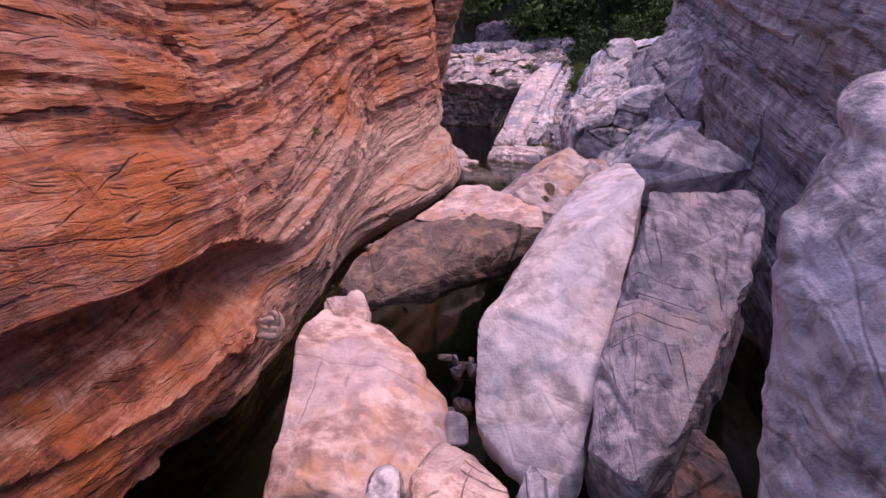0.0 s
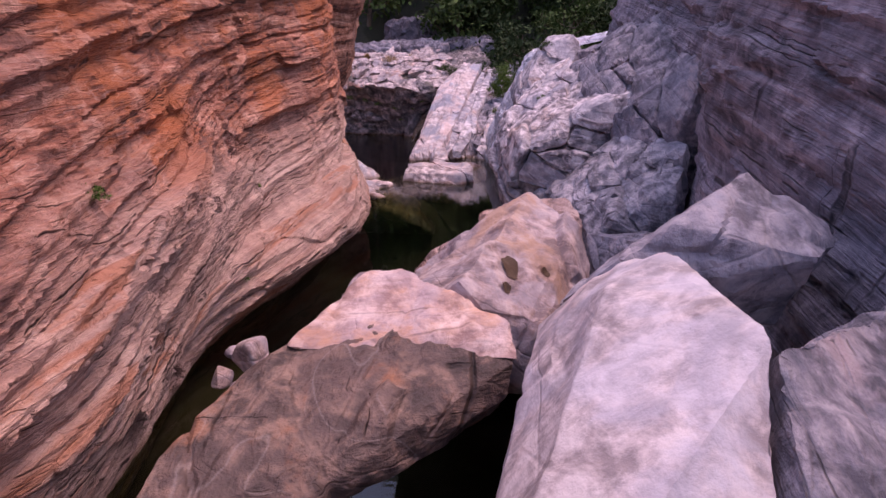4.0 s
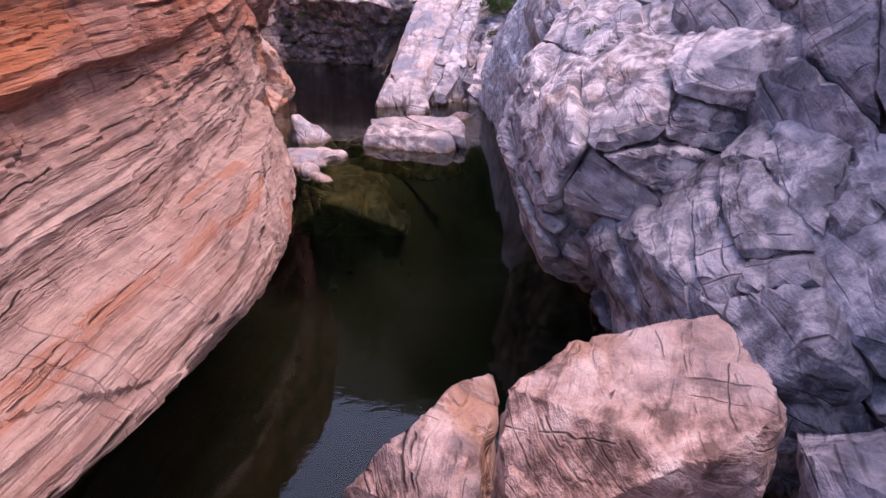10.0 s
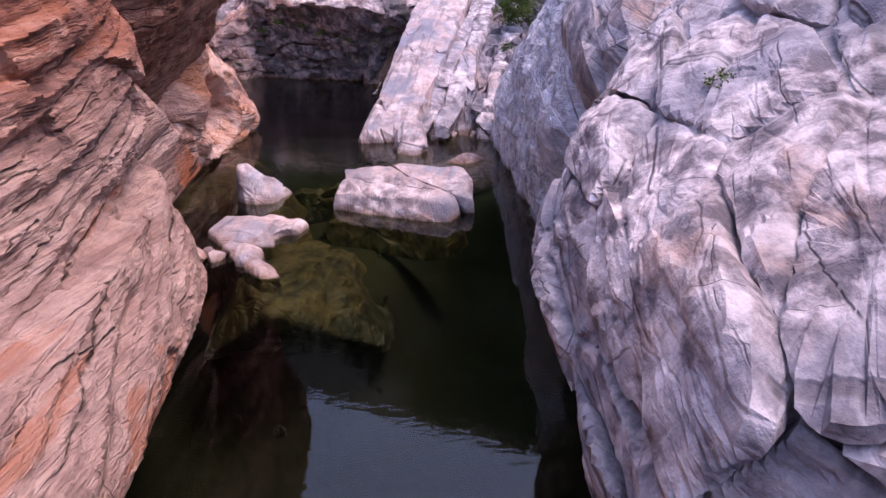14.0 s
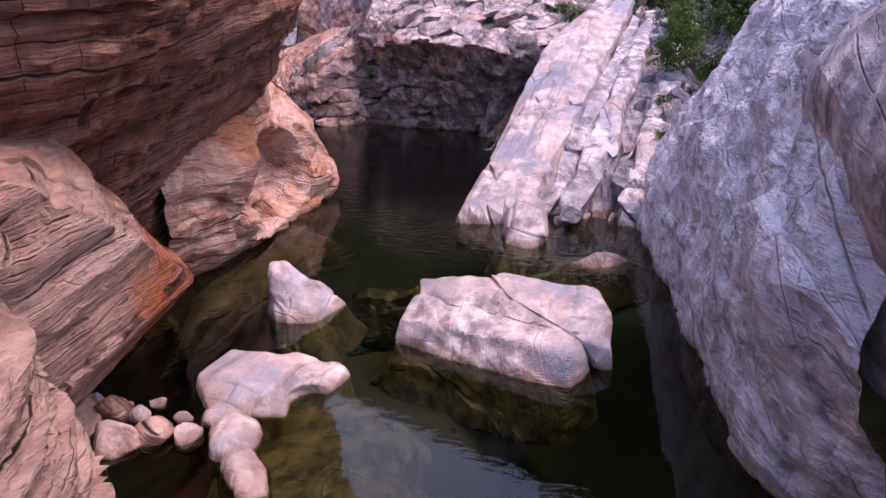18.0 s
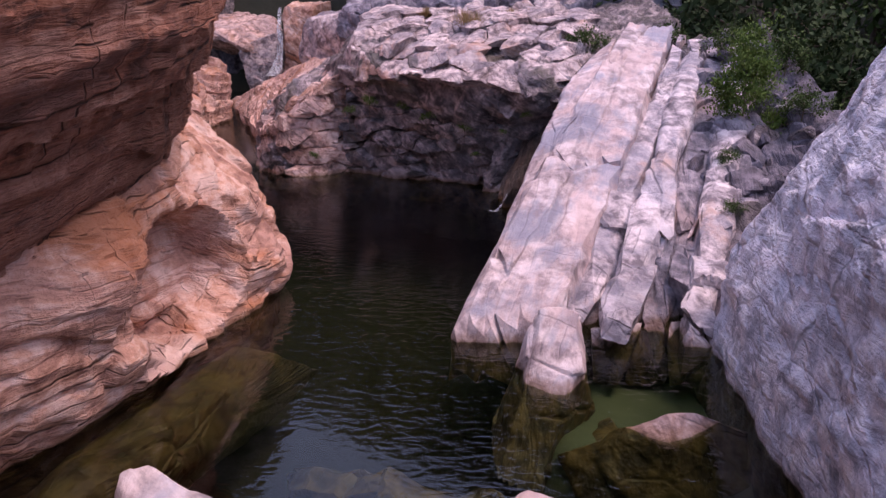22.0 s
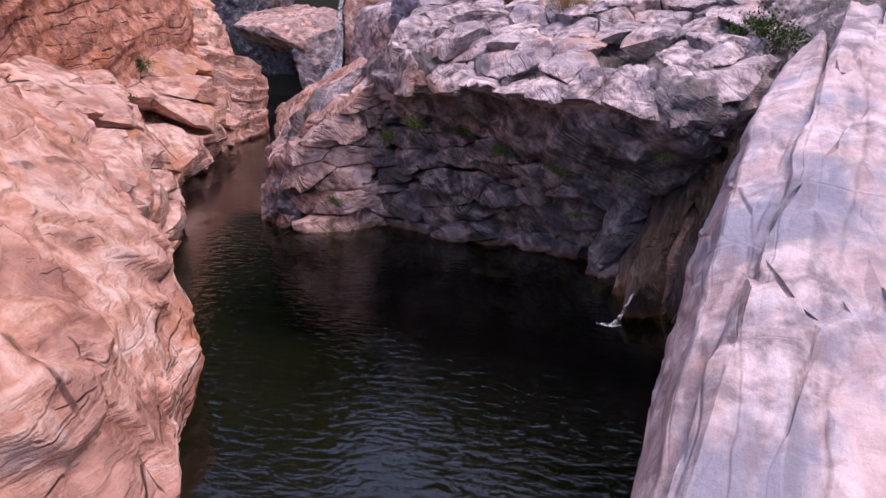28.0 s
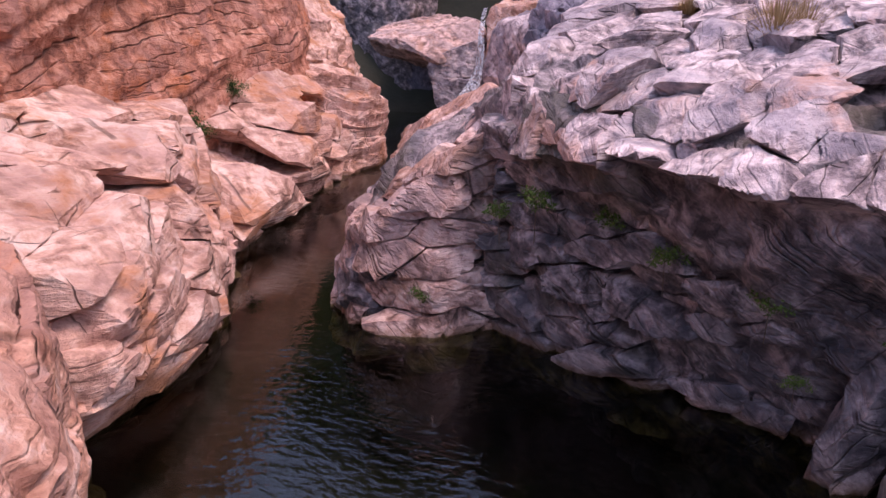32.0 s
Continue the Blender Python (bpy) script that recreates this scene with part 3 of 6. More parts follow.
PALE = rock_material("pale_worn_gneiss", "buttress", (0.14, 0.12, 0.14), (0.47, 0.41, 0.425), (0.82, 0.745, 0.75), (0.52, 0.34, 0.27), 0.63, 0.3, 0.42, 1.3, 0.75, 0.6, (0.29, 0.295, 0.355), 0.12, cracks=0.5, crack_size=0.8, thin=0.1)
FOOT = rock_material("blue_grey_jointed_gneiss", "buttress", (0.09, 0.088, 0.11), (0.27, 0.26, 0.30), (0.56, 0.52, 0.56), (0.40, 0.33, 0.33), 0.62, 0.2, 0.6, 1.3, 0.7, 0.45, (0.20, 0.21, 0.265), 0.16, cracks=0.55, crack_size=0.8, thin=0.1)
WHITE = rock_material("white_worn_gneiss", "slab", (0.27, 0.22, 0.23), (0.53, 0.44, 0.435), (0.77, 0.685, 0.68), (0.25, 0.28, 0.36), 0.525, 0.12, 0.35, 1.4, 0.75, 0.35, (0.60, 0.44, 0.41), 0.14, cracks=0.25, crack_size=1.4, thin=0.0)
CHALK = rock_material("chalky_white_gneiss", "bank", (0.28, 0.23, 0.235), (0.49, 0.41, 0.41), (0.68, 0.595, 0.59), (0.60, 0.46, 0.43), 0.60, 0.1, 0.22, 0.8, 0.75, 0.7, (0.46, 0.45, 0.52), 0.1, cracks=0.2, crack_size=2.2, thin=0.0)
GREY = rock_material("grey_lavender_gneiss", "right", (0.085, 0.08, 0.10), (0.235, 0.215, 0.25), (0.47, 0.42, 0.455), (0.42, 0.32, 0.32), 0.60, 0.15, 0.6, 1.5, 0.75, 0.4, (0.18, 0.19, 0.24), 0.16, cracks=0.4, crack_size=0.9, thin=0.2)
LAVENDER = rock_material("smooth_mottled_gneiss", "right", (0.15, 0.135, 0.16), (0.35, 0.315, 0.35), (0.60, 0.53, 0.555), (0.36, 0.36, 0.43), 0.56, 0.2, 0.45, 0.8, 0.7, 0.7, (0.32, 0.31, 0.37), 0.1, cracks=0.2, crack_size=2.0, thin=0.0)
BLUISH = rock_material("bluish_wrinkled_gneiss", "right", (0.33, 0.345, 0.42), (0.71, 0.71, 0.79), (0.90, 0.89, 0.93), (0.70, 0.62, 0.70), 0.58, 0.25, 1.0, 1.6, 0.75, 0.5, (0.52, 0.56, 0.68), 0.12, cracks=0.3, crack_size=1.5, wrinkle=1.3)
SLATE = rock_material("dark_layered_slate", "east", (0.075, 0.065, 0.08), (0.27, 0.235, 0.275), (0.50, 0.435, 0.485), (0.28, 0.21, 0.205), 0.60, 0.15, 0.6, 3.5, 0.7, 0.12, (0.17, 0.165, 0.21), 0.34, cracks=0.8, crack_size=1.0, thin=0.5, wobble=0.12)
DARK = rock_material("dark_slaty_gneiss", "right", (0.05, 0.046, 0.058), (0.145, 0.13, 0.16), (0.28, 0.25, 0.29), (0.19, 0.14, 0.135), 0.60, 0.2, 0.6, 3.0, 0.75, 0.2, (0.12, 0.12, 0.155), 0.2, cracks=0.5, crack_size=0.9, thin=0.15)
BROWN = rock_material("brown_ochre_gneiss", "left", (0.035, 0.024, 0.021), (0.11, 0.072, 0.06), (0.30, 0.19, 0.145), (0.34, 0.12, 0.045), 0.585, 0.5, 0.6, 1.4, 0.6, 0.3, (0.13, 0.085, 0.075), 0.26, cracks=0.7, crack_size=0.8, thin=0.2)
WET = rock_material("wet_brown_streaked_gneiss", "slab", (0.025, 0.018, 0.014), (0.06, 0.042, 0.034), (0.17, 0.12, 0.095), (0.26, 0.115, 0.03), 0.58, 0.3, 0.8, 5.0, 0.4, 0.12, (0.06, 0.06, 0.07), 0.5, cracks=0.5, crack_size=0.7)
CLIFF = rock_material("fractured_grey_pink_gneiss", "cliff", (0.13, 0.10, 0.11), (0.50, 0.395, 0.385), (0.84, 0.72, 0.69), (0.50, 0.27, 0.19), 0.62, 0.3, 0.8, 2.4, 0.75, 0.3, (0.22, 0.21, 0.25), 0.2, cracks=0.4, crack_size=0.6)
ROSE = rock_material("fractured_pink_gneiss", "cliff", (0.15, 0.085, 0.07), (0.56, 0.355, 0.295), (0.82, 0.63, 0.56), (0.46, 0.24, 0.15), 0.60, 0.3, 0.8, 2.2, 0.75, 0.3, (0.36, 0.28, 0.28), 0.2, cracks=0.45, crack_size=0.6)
# darker copy of CLIFF: shade under the brow put into the colour
CLIFF_DARK = rock_material("shade_dark_wet_fractured_gneiss", "cliff", (0.035, 0.031, 0.035), (0.22, 0.18, 0.185), (0.58, 0.48, 0.47), (0.08, 0.075, 0.055), 0.57, 0.3, 0.8, 2.4, 0.55, 0.3, (0.075, 0.075, 0.09), 0.2, cracks=0.5, crack_size=0.5)


def water_material():
    m, nodes, links, bsdf = material("dark_clear_water")
    g = Net(m)
    nodes.remove(bsdf)
    pos = g.add("ShaderNodeNewGeometry").outputs["Position"]
    stretch = g.add("ShaderNodeMapping", Vector=pos, Rotation=(0, 0, radians(25)), Scale=(1.0, 2.0, 1.0)).outputs[0]
    small = g.noise(stretch, 4.6, 2.0, 0.5, 0.5)
    breeze = g.step(g.noise(pos, 0.16, 2.0), 0.30, 0.55)
    y = g.add("ShaderNodeSeparateXYZ", i0=pos).outputs[1]
    open_pool = g.math("MULTIPLY", g.step(y, 31.0, 37.0), 1.0)
    amount = g.math("ADD", 0.02, g.math("MULTIPLY", g.math("MULTIPLY", breeze, open_pool), 0.2))
    bmp = g.add("ShaderNodeBump", Strength=amount, Distance=0.055, Height=small)
    clear = g.add("ShaderNodeBsdfTransparent", Color=(0.56, 0.62, 0.46, 1))
    gloss = g.add("ShaderNodeBsdfGlossy", Color=(0.9, 0.9, 0.9, 1), Roughness=0.015, Normal=bmp.outputs[0])
    fres = g.add("ShaderNodeFresnel", IOR=1.52, Normal=bmp.outputs[0])
    mixed = g.add("ShaderNodeMixShader", i0=fres.outputs[0], i1=clear.outputs[0], i2=gloss.outputs[0])
    links.new(mixed.outputs[0], nodes["Material Output"].inputs[0])
    return m


WATER = water_material()


def silt_material():
    m, nodes, links, bsdf = material("olive_silt_and_scrub_ground")
    g = Net(m)
    pos = g.add("ShaderNodeNewGeometry").outputs["Position"]
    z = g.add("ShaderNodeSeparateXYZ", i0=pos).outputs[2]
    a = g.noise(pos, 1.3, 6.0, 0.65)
    # deep silt is coloured darker to stand for light lost under water
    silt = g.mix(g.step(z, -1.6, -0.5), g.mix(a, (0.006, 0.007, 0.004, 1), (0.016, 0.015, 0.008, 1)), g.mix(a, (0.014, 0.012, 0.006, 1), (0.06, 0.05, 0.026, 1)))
    scrub = g.mix(a, (0.012, 0.016, 0.008, 1), (0.035, 0.036, 0.02, 1))
    sand = g.add("ShaderNodeVectorMath", i0=pos, i1=(5.2, 36.3, -0.5))
    sand.operation = "DISTANCE"
    silt = g.mix(g.math("SUBTRACT", 1.0, g.step(g.math("ADD", sand.outputs["Value"], g.math("MULTIPLY", a, 0.8)), 1.4, 2.5)), silt, g.mix(a, (0.08, 0.11, 0.085, 1), (0.20, 0.24, 0.18, 1)))
    links.new(g.mix(g.step(z, 0.0, 0.6), silt, scrub), bsdf.inputs["Base Color"])
    bsdf.inputs["Roughness"].default_value = 0.9
    bmp = g.add("ShaderNodeBump", Strength=0.6, Distance=0.1, Height=a)
    links.new(bmp.outputs[0], bsdf.inputs["Normal"])
    return m


SILT = silt_material()


def leaf_material(name, c0, c1):
    m, nodes, links, bsdf = material(name)
    g = Net(m)
    rnd = g.add("ShaderNodeNewGeometry").outputs["Random Per Island"]
    links.new(g.mix(rnd, rgba(c0), rgba(c1)), bsdf.inputs["Base Color"])
    bsdf.inputs["Roughness"].default_value = 0.75
    bsdf.inputs["Specular IOR Level"].default_value = 0.15
    bsdf.inputs["Subsurface Weight"].default_value = 0.0
    return m


LEAF = leaf_material("green_leaves", (0.028, 0.055, 0.016), (0.075, 0.125, 0.035))
LEAF_LIGHT = leaf_material("light_green_leaves", (0.05, 0.10, 0.02), (0.14, 0.22, 0.05))
LEAF_DARK = leaf_material("dark_green_leaves", (0.016, 0.034, 0.013), (0.045, 0.075, 0.028))
STRAW = leaf_material("dry_straw_grass", (0.28, 0.19, 0.09), (0.46, 0.34, 0.18))


def bark_material(name="grey_brown_bark", c0=(0.06, 0.045, 0.035, 1), c1=(0.20, 0.15, 0.115, 1)):
    m, nodes, links, bsdf = material(name)
    g = Net(m)
    pos = g.add("ShaderNodeNewGeometry").outputs["Position"]
    a = g.noise(pos, 14.0, 5.0, 0.7)
    links.new(g.mix(a, c0, c1), bsdf.inputs["Base Color"])
    bsdf.inputs["Roughness"].default_value = 0.85
    bmp = g.add("ShaderNodeBump", Strength=0.7, Distance=0.02, Height=a)
    links.new(bmp.outputs[0], bsdf.inputs["Normal"])
    return m


BARK = bark_material()
MUD = bark_material("damp_brown_silt", (0.05, 0.028, 0.016, 1), (0.13, 0.075, 0.042, 1))
WOOD = bark_material("weathered_driftwood", (0.22, 0.13, 0.10, 1), (0.62, 0.47, 0.40, 1))

# ---- ground, water ----
def ground_z(x, y):
    """Height of the river bed and of the hillsides round it."""
    P = np.stack((x, y, 0 * x), -1)
    n = fbm(P * 0.35, 3, 5)
    bed = -2.4 + 0.5 * n
    shallow = np.maximum(1 - smooth(1.2, 3.0, np.hypot(x - 1.4, (y - 31.6) * 0.9)), smooth(13, 15.5, y) * (1 - smooth(17, 22, y)))
    shallow = np.maximum(shallow, 1 - smooth(1.3, 2.4, np.hypot(x - 5.2, (y - 36.3) * 0.9)))
    bed = bed * (1 - shallow) + shallow * (-0.55 + 0.25 * n)
    turn = np.where(y > 42, (y - 42) * 0.62, 0)          # the gorge bends to the left behind the pool
    left_edge = -6.5 - 0.02 * y - turn * 0.9
    right_edge = 8.2 - turn * 0.72
    rise_l = smooth(0, 3, left_edge - x) * 7 + np.maximum(left_edge - x - 2, 0) * 0.5
    rise_r = smooth(0, 3, x - right_edge) * 4.2 + np.maximum(x - right_edge - 6, 0) * 0.55
    far = np.minimum(np.maximum(y - 58, 0) * 0.62, 90 + 0.2 * np.maximum(y - 58, 0))
    inside = smooth(-2, 2, x - left_edge) * smooth(-2, 2, right_edge - x)
    z = bed + rise_l + rise_r + far * (1 - 0.9 * inside * (1 - smooth(70, 82, y))) + 0.5 * n * (1 - inside) + 48 * inside * smooth(82, 185, y)
    return np.minimum(z, 140)


def terrain():
    X = np.concatenate((np.linspace(-400, -14, 24), np.linspace(-13, 13, 90), np.linspace(14, 400, 24)))
    Y = np.concatenate((np.linspace(-300, -10, 14), np.linspace(-9, 80, 150), np.linspace(84, 500, 40)))
    gx, gy = np.meshgrid(X, Y, indexing="ij")
    P = np.stack((gx, gy, 0 * gx), -1).reshape(-1, 3)
    P[:, 2] = ground_z(P[:, 0], P[:, 1])
    i = np.arange(len(P)).reshape(len(X), len(Y))
    F = np.stack((i[:-1, :-1], i[1:, :-1], i[1:, 1:], i[:-1, 1:]), -1).reshape(-1, 4)
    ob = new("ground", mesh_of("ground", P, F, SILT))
    return tagged(ob, "olive silt river bed rising to scrubby wooded hillsides", "ground", "", "structure")


terrain()
wv = np.array([(-16, -12, 0), (9, -12, 0), (9, 72, 0), (-16, 72, 0)], float)
water = new("water", mesh_of("water", wv, np.array([[0, 1, 2, 3]]), WATER))
tagged(water, "dark clear pool water with faint wind ripples", "water", "", "structure")


def face(table, levels, cap):
    """Control rows of a wall that faces across the gorge: (y, x at each level)."""
    return [[(x, y, z) for x, z in zip(row, levels)] + [(row[-1] + cap, y, levels[-1] + 0.6)] for y, *row in table]


# ---- rock walls ----
Z_LEFT = (-1.5, 0, 0.8, 1.8, 3, 4.2, 6, 8)
LEFT_NEAR = [
    (-3, -5.6, -5.2, -4.6, -3.9, -3.6, -4.1, -5.2, -6.2),
    (3, -5.2, -4.8, -4.1, -3.3, -2.85, -3.3, -4.4, -5.4),
    (5.5, -4.8, -4.3, -3.5, -2.8, -2.45, -2.9, -4.0, -5.0),
    (7.8, -4.2, -3.5, -2.95, -2.55, -2.25, -2.65, -3.7, -4.7),
    (9, -3.7, -3.0, -2.75, -2.45, -2.35, -2.8, -3.6, -4.5),
    (10.5, -3.4, -2.8, -2.55, -2.4, -2.25, -2.85, -3.5, -4.2),
    (12, -3.2, -2.6, -2.35, -2.1, -2.1, -2.65, -3.2, -4.0),
    (13.8, -3.1, -2.5, -2.2, -2.0, -1.9, -2.35, -2.9, -3.7),
    (15.5, -3.1, -2.45, -2.1, -1.9, -1.8, -2.1, -2.6, -3.3)]
LEFT_FAR = [
    (17.5, -3.0, -2.2, -1.45, -1.65, -1.85, -2.05, -2.3, -3.0),
    (20, -2.4, -1.2, -0.3, -0.95, -1.6, -1.75, -1.9, -2.6),
    (22, -1.9, -0.7, 0.45, -0.3, -1.05, -1.3, -1.5, -2.2),
    (23.5, -1.4, -0.3, 0.72, 0.1, -0.6, -0.85, -1.1, -1.8),
    (25.5, -0.8, 0.2, 0.8, 0.4, -0.05, -0.25, -0.6, -1.3),
    (27.3, -0.7, 0.35, 0.72, 0.4, 0.1, 0, -0.3, -1),
    (28.6, -0.9, 0.1, 0.35, 0.15, -0.05, -0.1, -0.3, -1),
    (29.5, -2, -1.2, -1, -1.1, -1.0, -0.8, -0.6, -1.2),
    (31, -3, -2.5, -2.4, -2.3, -2.0, -1.6, -1.2, -1.6)]
def undercut(V):
    """A long shaded groove below the smooth bulge of the near wall, a ledge over it, and the step over the pale lower slab."""
    y, z = V[:, 1], V[:, 2]
    lip = np.interp(y, (0, 6.2, 7.2, 9.0, 10.5, 12.0), (3.2, 3.08, 2.98, 2.5, 2.15, 1.85)) + 0.05 * vnoise(V * 0.9, 15)
    deep = 0.75 * (1 - smooth(8.6, 11.6, y)) * smooth(0.0, 0.10, lip - z) * (1 - smooth(0.3, 1.2, lip - z))
    shelf = np.interp(y, (0, 6, 8.4, 10), (4.25, 4.1, 3.75, 3.5)) + 0.07 * vnoise(V * 0.7, 16)
    deep = deep + 0.25 * (1 - smooth(8.5, 10.5, y)) * smooth(0.0, 0.1, z - shelf) * (1 - smooth(0.3, 1.0, z - shelf))
    foot = 0.28 * (1 - smooth(8.0, 9.6, y)) * smooth(0.75, 1.1, z) * (1 - smooth(1.5, 2.2, z))
    brow = np.interp(y, (15, 20, 24, 28, 30), (1.25, 1.62, 1.85, 2.0, 2.0)) + 0.06 * vnoise(V * 0.8, 17)
    far_on = smooth(15.5, 19, y) * (1 - smooth(28.2, 29.2, y))
    deep = deep + 0.30 * far_on * smooth(0.0, 0.08, z - brow) * (1 - smooth(0.12, 0.75, z - brow))
    return V + np.stack((foot - deep, 0 * y, 0 * y), 1)


loft("wall_west", face(LEFT_NEAR + LEFT_FAR, Z_LEFT, -2.5), 860, 360, ORANGE, LAYERED, "orange layered schist gorge wall with ledges and pale veins", "rock wall", 3, back=(-0.12, 0, 0), carve=undercut)
EAST_FACES = ((1, 0, 0), (0.5, -0.8, 0), (0.3, 0, 1), (0.4, 0.8, 0))
LEFT_OVERHANG = [
    (28.5, -3, -2.4, -2.2, -1.8, -1.2, -0.7, -0.4, -0.9),
    (31, -3, -2.2, -2.0, -1.6, -0.7, 0.1, 0.5, 0.2),
    (33, -2.6, -1.8, -1.5, -1.2, -0.55, 0.15, 0.6, 0.3),
    (35, -2.4, -1.6, -1.4, -1.1, -0.4, 0.2, 0.6, 0.4),
    (36.8, -2.4, -1.7, -1.5, -1.2, -0.5, 0.0, 0.3, 0.1),
    (38.6, -3, -2.5, -2.2, -2, -1.5, -1.0, -0.7, -1.0),
    (40.4, -5, -4.6, -4.3, -4, -3.6, -3.4, -3.2, -3.4)]
loft("wall_overhang", face(LEFT_OVERHANG, Z_LEFT, -8), 300, 260, SHADED_ORANGE, dict(LAYERED, courses=((0.6, 0.09), (0.24, 0.05), (0.1, 0.025))), "overhanging layered wall in orange darkened for its shade", "rock wall", 5, back=(-0.15, 0, 0))
Z_ALCOVE = (-1, 0, 0.5, 1, 1.6, 2.2, 2.7, 3.2)
ALCOVE = [
    (33.5, -2, -1.6, -1.4, -1.3, -1.4, -1.6, -1.8, -2.2),
    (35.2, -1.4, -1.1, -0.85, -0.75, -0.65, -0.9, -1.2, -1.7),
    (36.1, -1.1, -0.8, -0.7, -0.75, -0.75, -0.85, -1.1, -1.6),
    (37.1, -0.9, -0.6, -0.5, -0.55, -0.7, -0.85, -1.15, -1.8),
    (38.0, -0.5, -0.28, -0.18, -0.25, -0.5, -0.85, -1.3, -2.0),
    (38.6, -0.4, -0.15, 0.0, -0.2, -0.45, -1.0, -1.5, -2.2),
    (39.2, -0.4, 0.0, 0.04, -0.2, -0.5, -1.2, -1.8, -2.5),
    (39.9, -0.7, -0.4, -0.3, -0.45, -0.8, -1.5, -2.1, -2.9),
    (40.8, -1.3, -0.9, -0.8, -0.9, -1.2, -1.8, -2.4, -3.3),
    (42, -2.0, -1.5, -1.3, -1.3, -1.6, -2.1, -2.8, -3.8),
    (43.6, -3.8, -3.4, -3.2, -3.1, -3.2, -3.5, -3.9, -4.8)]
loft("alcove_rock", face(ALCOVE, Z_ALCOVE, -3), 300, 180, REDDISH, dict(BANKED, terraces=(), courses=((0.42, 0.06), (0.15, 0.03))), "smooth pink rock shoulder with a scooped alcove", "rock", 7, 0.7, scoops=(((-0.42, 36.7, 1.02), (1.0, 1.35, 0.98), (0.8, -0.1, 0.0)),), rim=0.80)
BANK = [
    [(-2.6, 42.6, -1), (-3, 42.8, 0.2), (-3.1, 43, 0.9), (-3.2, 43.3, 1.6), (-3.8, 43.6, 2.2), (-5.5, 44, 2.8), (-9, 44, 4)],
    [(-3.6, 44.2, -1), (-3.9, 44.4, 0.2), (-3.0, 44.2, 0.9), (-3.2, 44.4, 1.4), (-4, 45, 1.9), (-6, 46, 2.6), (-10, 46, 4)],
    [(-5, 45.2, -1), (-4.8, 45.2, 0.1), (-3.7, 45.4, 0.8), (-3.8, 45.8, 1.3), (-5, 46.8, 2.2), (-7, 48, 2.6), (-11, 49, 4.5)],
    [(-4.8, 47.2, -1), (-4.4, 47.0, 0.05), (-3.9, 46.5, 0.6), (-4.2, 46.9, 1.0), (-5.6, 48, 1.7), (-8, 49.6, 2.6), (-12, 52, 5)],
    [(-6.4, 50.2, -1), (-6.2, 50, 0.1), (-6, 49.8, 0.6), (-6.4, 50.2, 1.0), (-7.4, 51, 1.6), (-9, 52, 2.6), (-12, 54, 5)],
    [(-8.3, 55, -1), (-8.1, 55, 0.1), (-8, 55, 0.7), (-8.2, 55.2, 1.2), (-9, 55.5, 2.0), (-10, 56, 3.2), (-13, 57, 6)],
    [(-9, 60, -1), (-8.8, 60, 0.2), (-8.7, 60, 1), (-8.8, 60, 1.8), (-9.2, 60, 2.6), (-10, 60, 4), (-13, 61, 7)],
    [(-12, 66, -1), (-12, 66, 0.2), (-12, 66, 1), (-12, 66, 2), (-12.4, 66, 3), (-13, 66, 5), (-16, 66, 8)]]
bank = loft("bank_west", BANK, 260, 110, PINK, BANKED, "light pink stepped rock bank above the pool", "rock bank", 9, back=(-0.2, 0, -0.15))
broken(bank, [(-3.1, 44.1, .9), (-3.7, 45.3, .75), (-3.85, 46.4, .6), (-4.3, 47.1, .1), (-4.8, 45.3, -.4), (-3.6, 43.8, -.4), (-3.2, 44.3, 1.5), (-4, 45.6, 1.5), (-5.2, 47.2, 2.3), (-5.0, 45, 2.4), (-4, 43.6, 2.3), (-7, 47.5, 2.8), (-6.5, 49.5, 1.2), (-6.4, 50, -.3), (-8, 44, 3.4), (-8, 51, 2.8), (-9, 47, -.3)], (1.35, 0.9, 0.34), "bank", PINK, BLOCK, 144, 0.12, 0.014, EAST_FACES, edge=0, tilt=0.16)
boulder("bank_block", [(-8.7, 57.5, 2.9), (-7.94, 58.5, 2.61), (-8.0, 60.0, 1.84), (-8.01, 60.0, 1.17), (-8.1, 59.0, 1.02), (-7.75, 58.5, 0.19), (-7.9, 57.0, 0.1), (-8.4, 56.5, -.3), (-9.5, 57.2, 2.9), (-10, 60, 2.6), (-10, 60, -.3), (-8.1, 59.6, -.3)], PINK, BANKED, "pink stepped rock block closing the bank", "rock", level=6, edge=0, chip=3, seed=192, gain=0.7, group="bank blocks")
broken(bank, [(-6.2, 49.8, -.3), (-6.0, 49.9, .7), (-8, 55, .9), (-8.8, 60, 1.5), (-8.8, 60, -.3), (-6.8, 50.3, 1.2), (-8.8, 53, 2.6), (-9.3, 59.6, 2.9), (-12, 52, 4), (-12, 60, 5), (-12, 50, -.3), (-12, 60, -.3)], (1.5, 1.0, 0.45), "bank", PINK, BLOCK, 145, 0.16, 0.008, EAST_FACES, level=3, tilt=0.18)
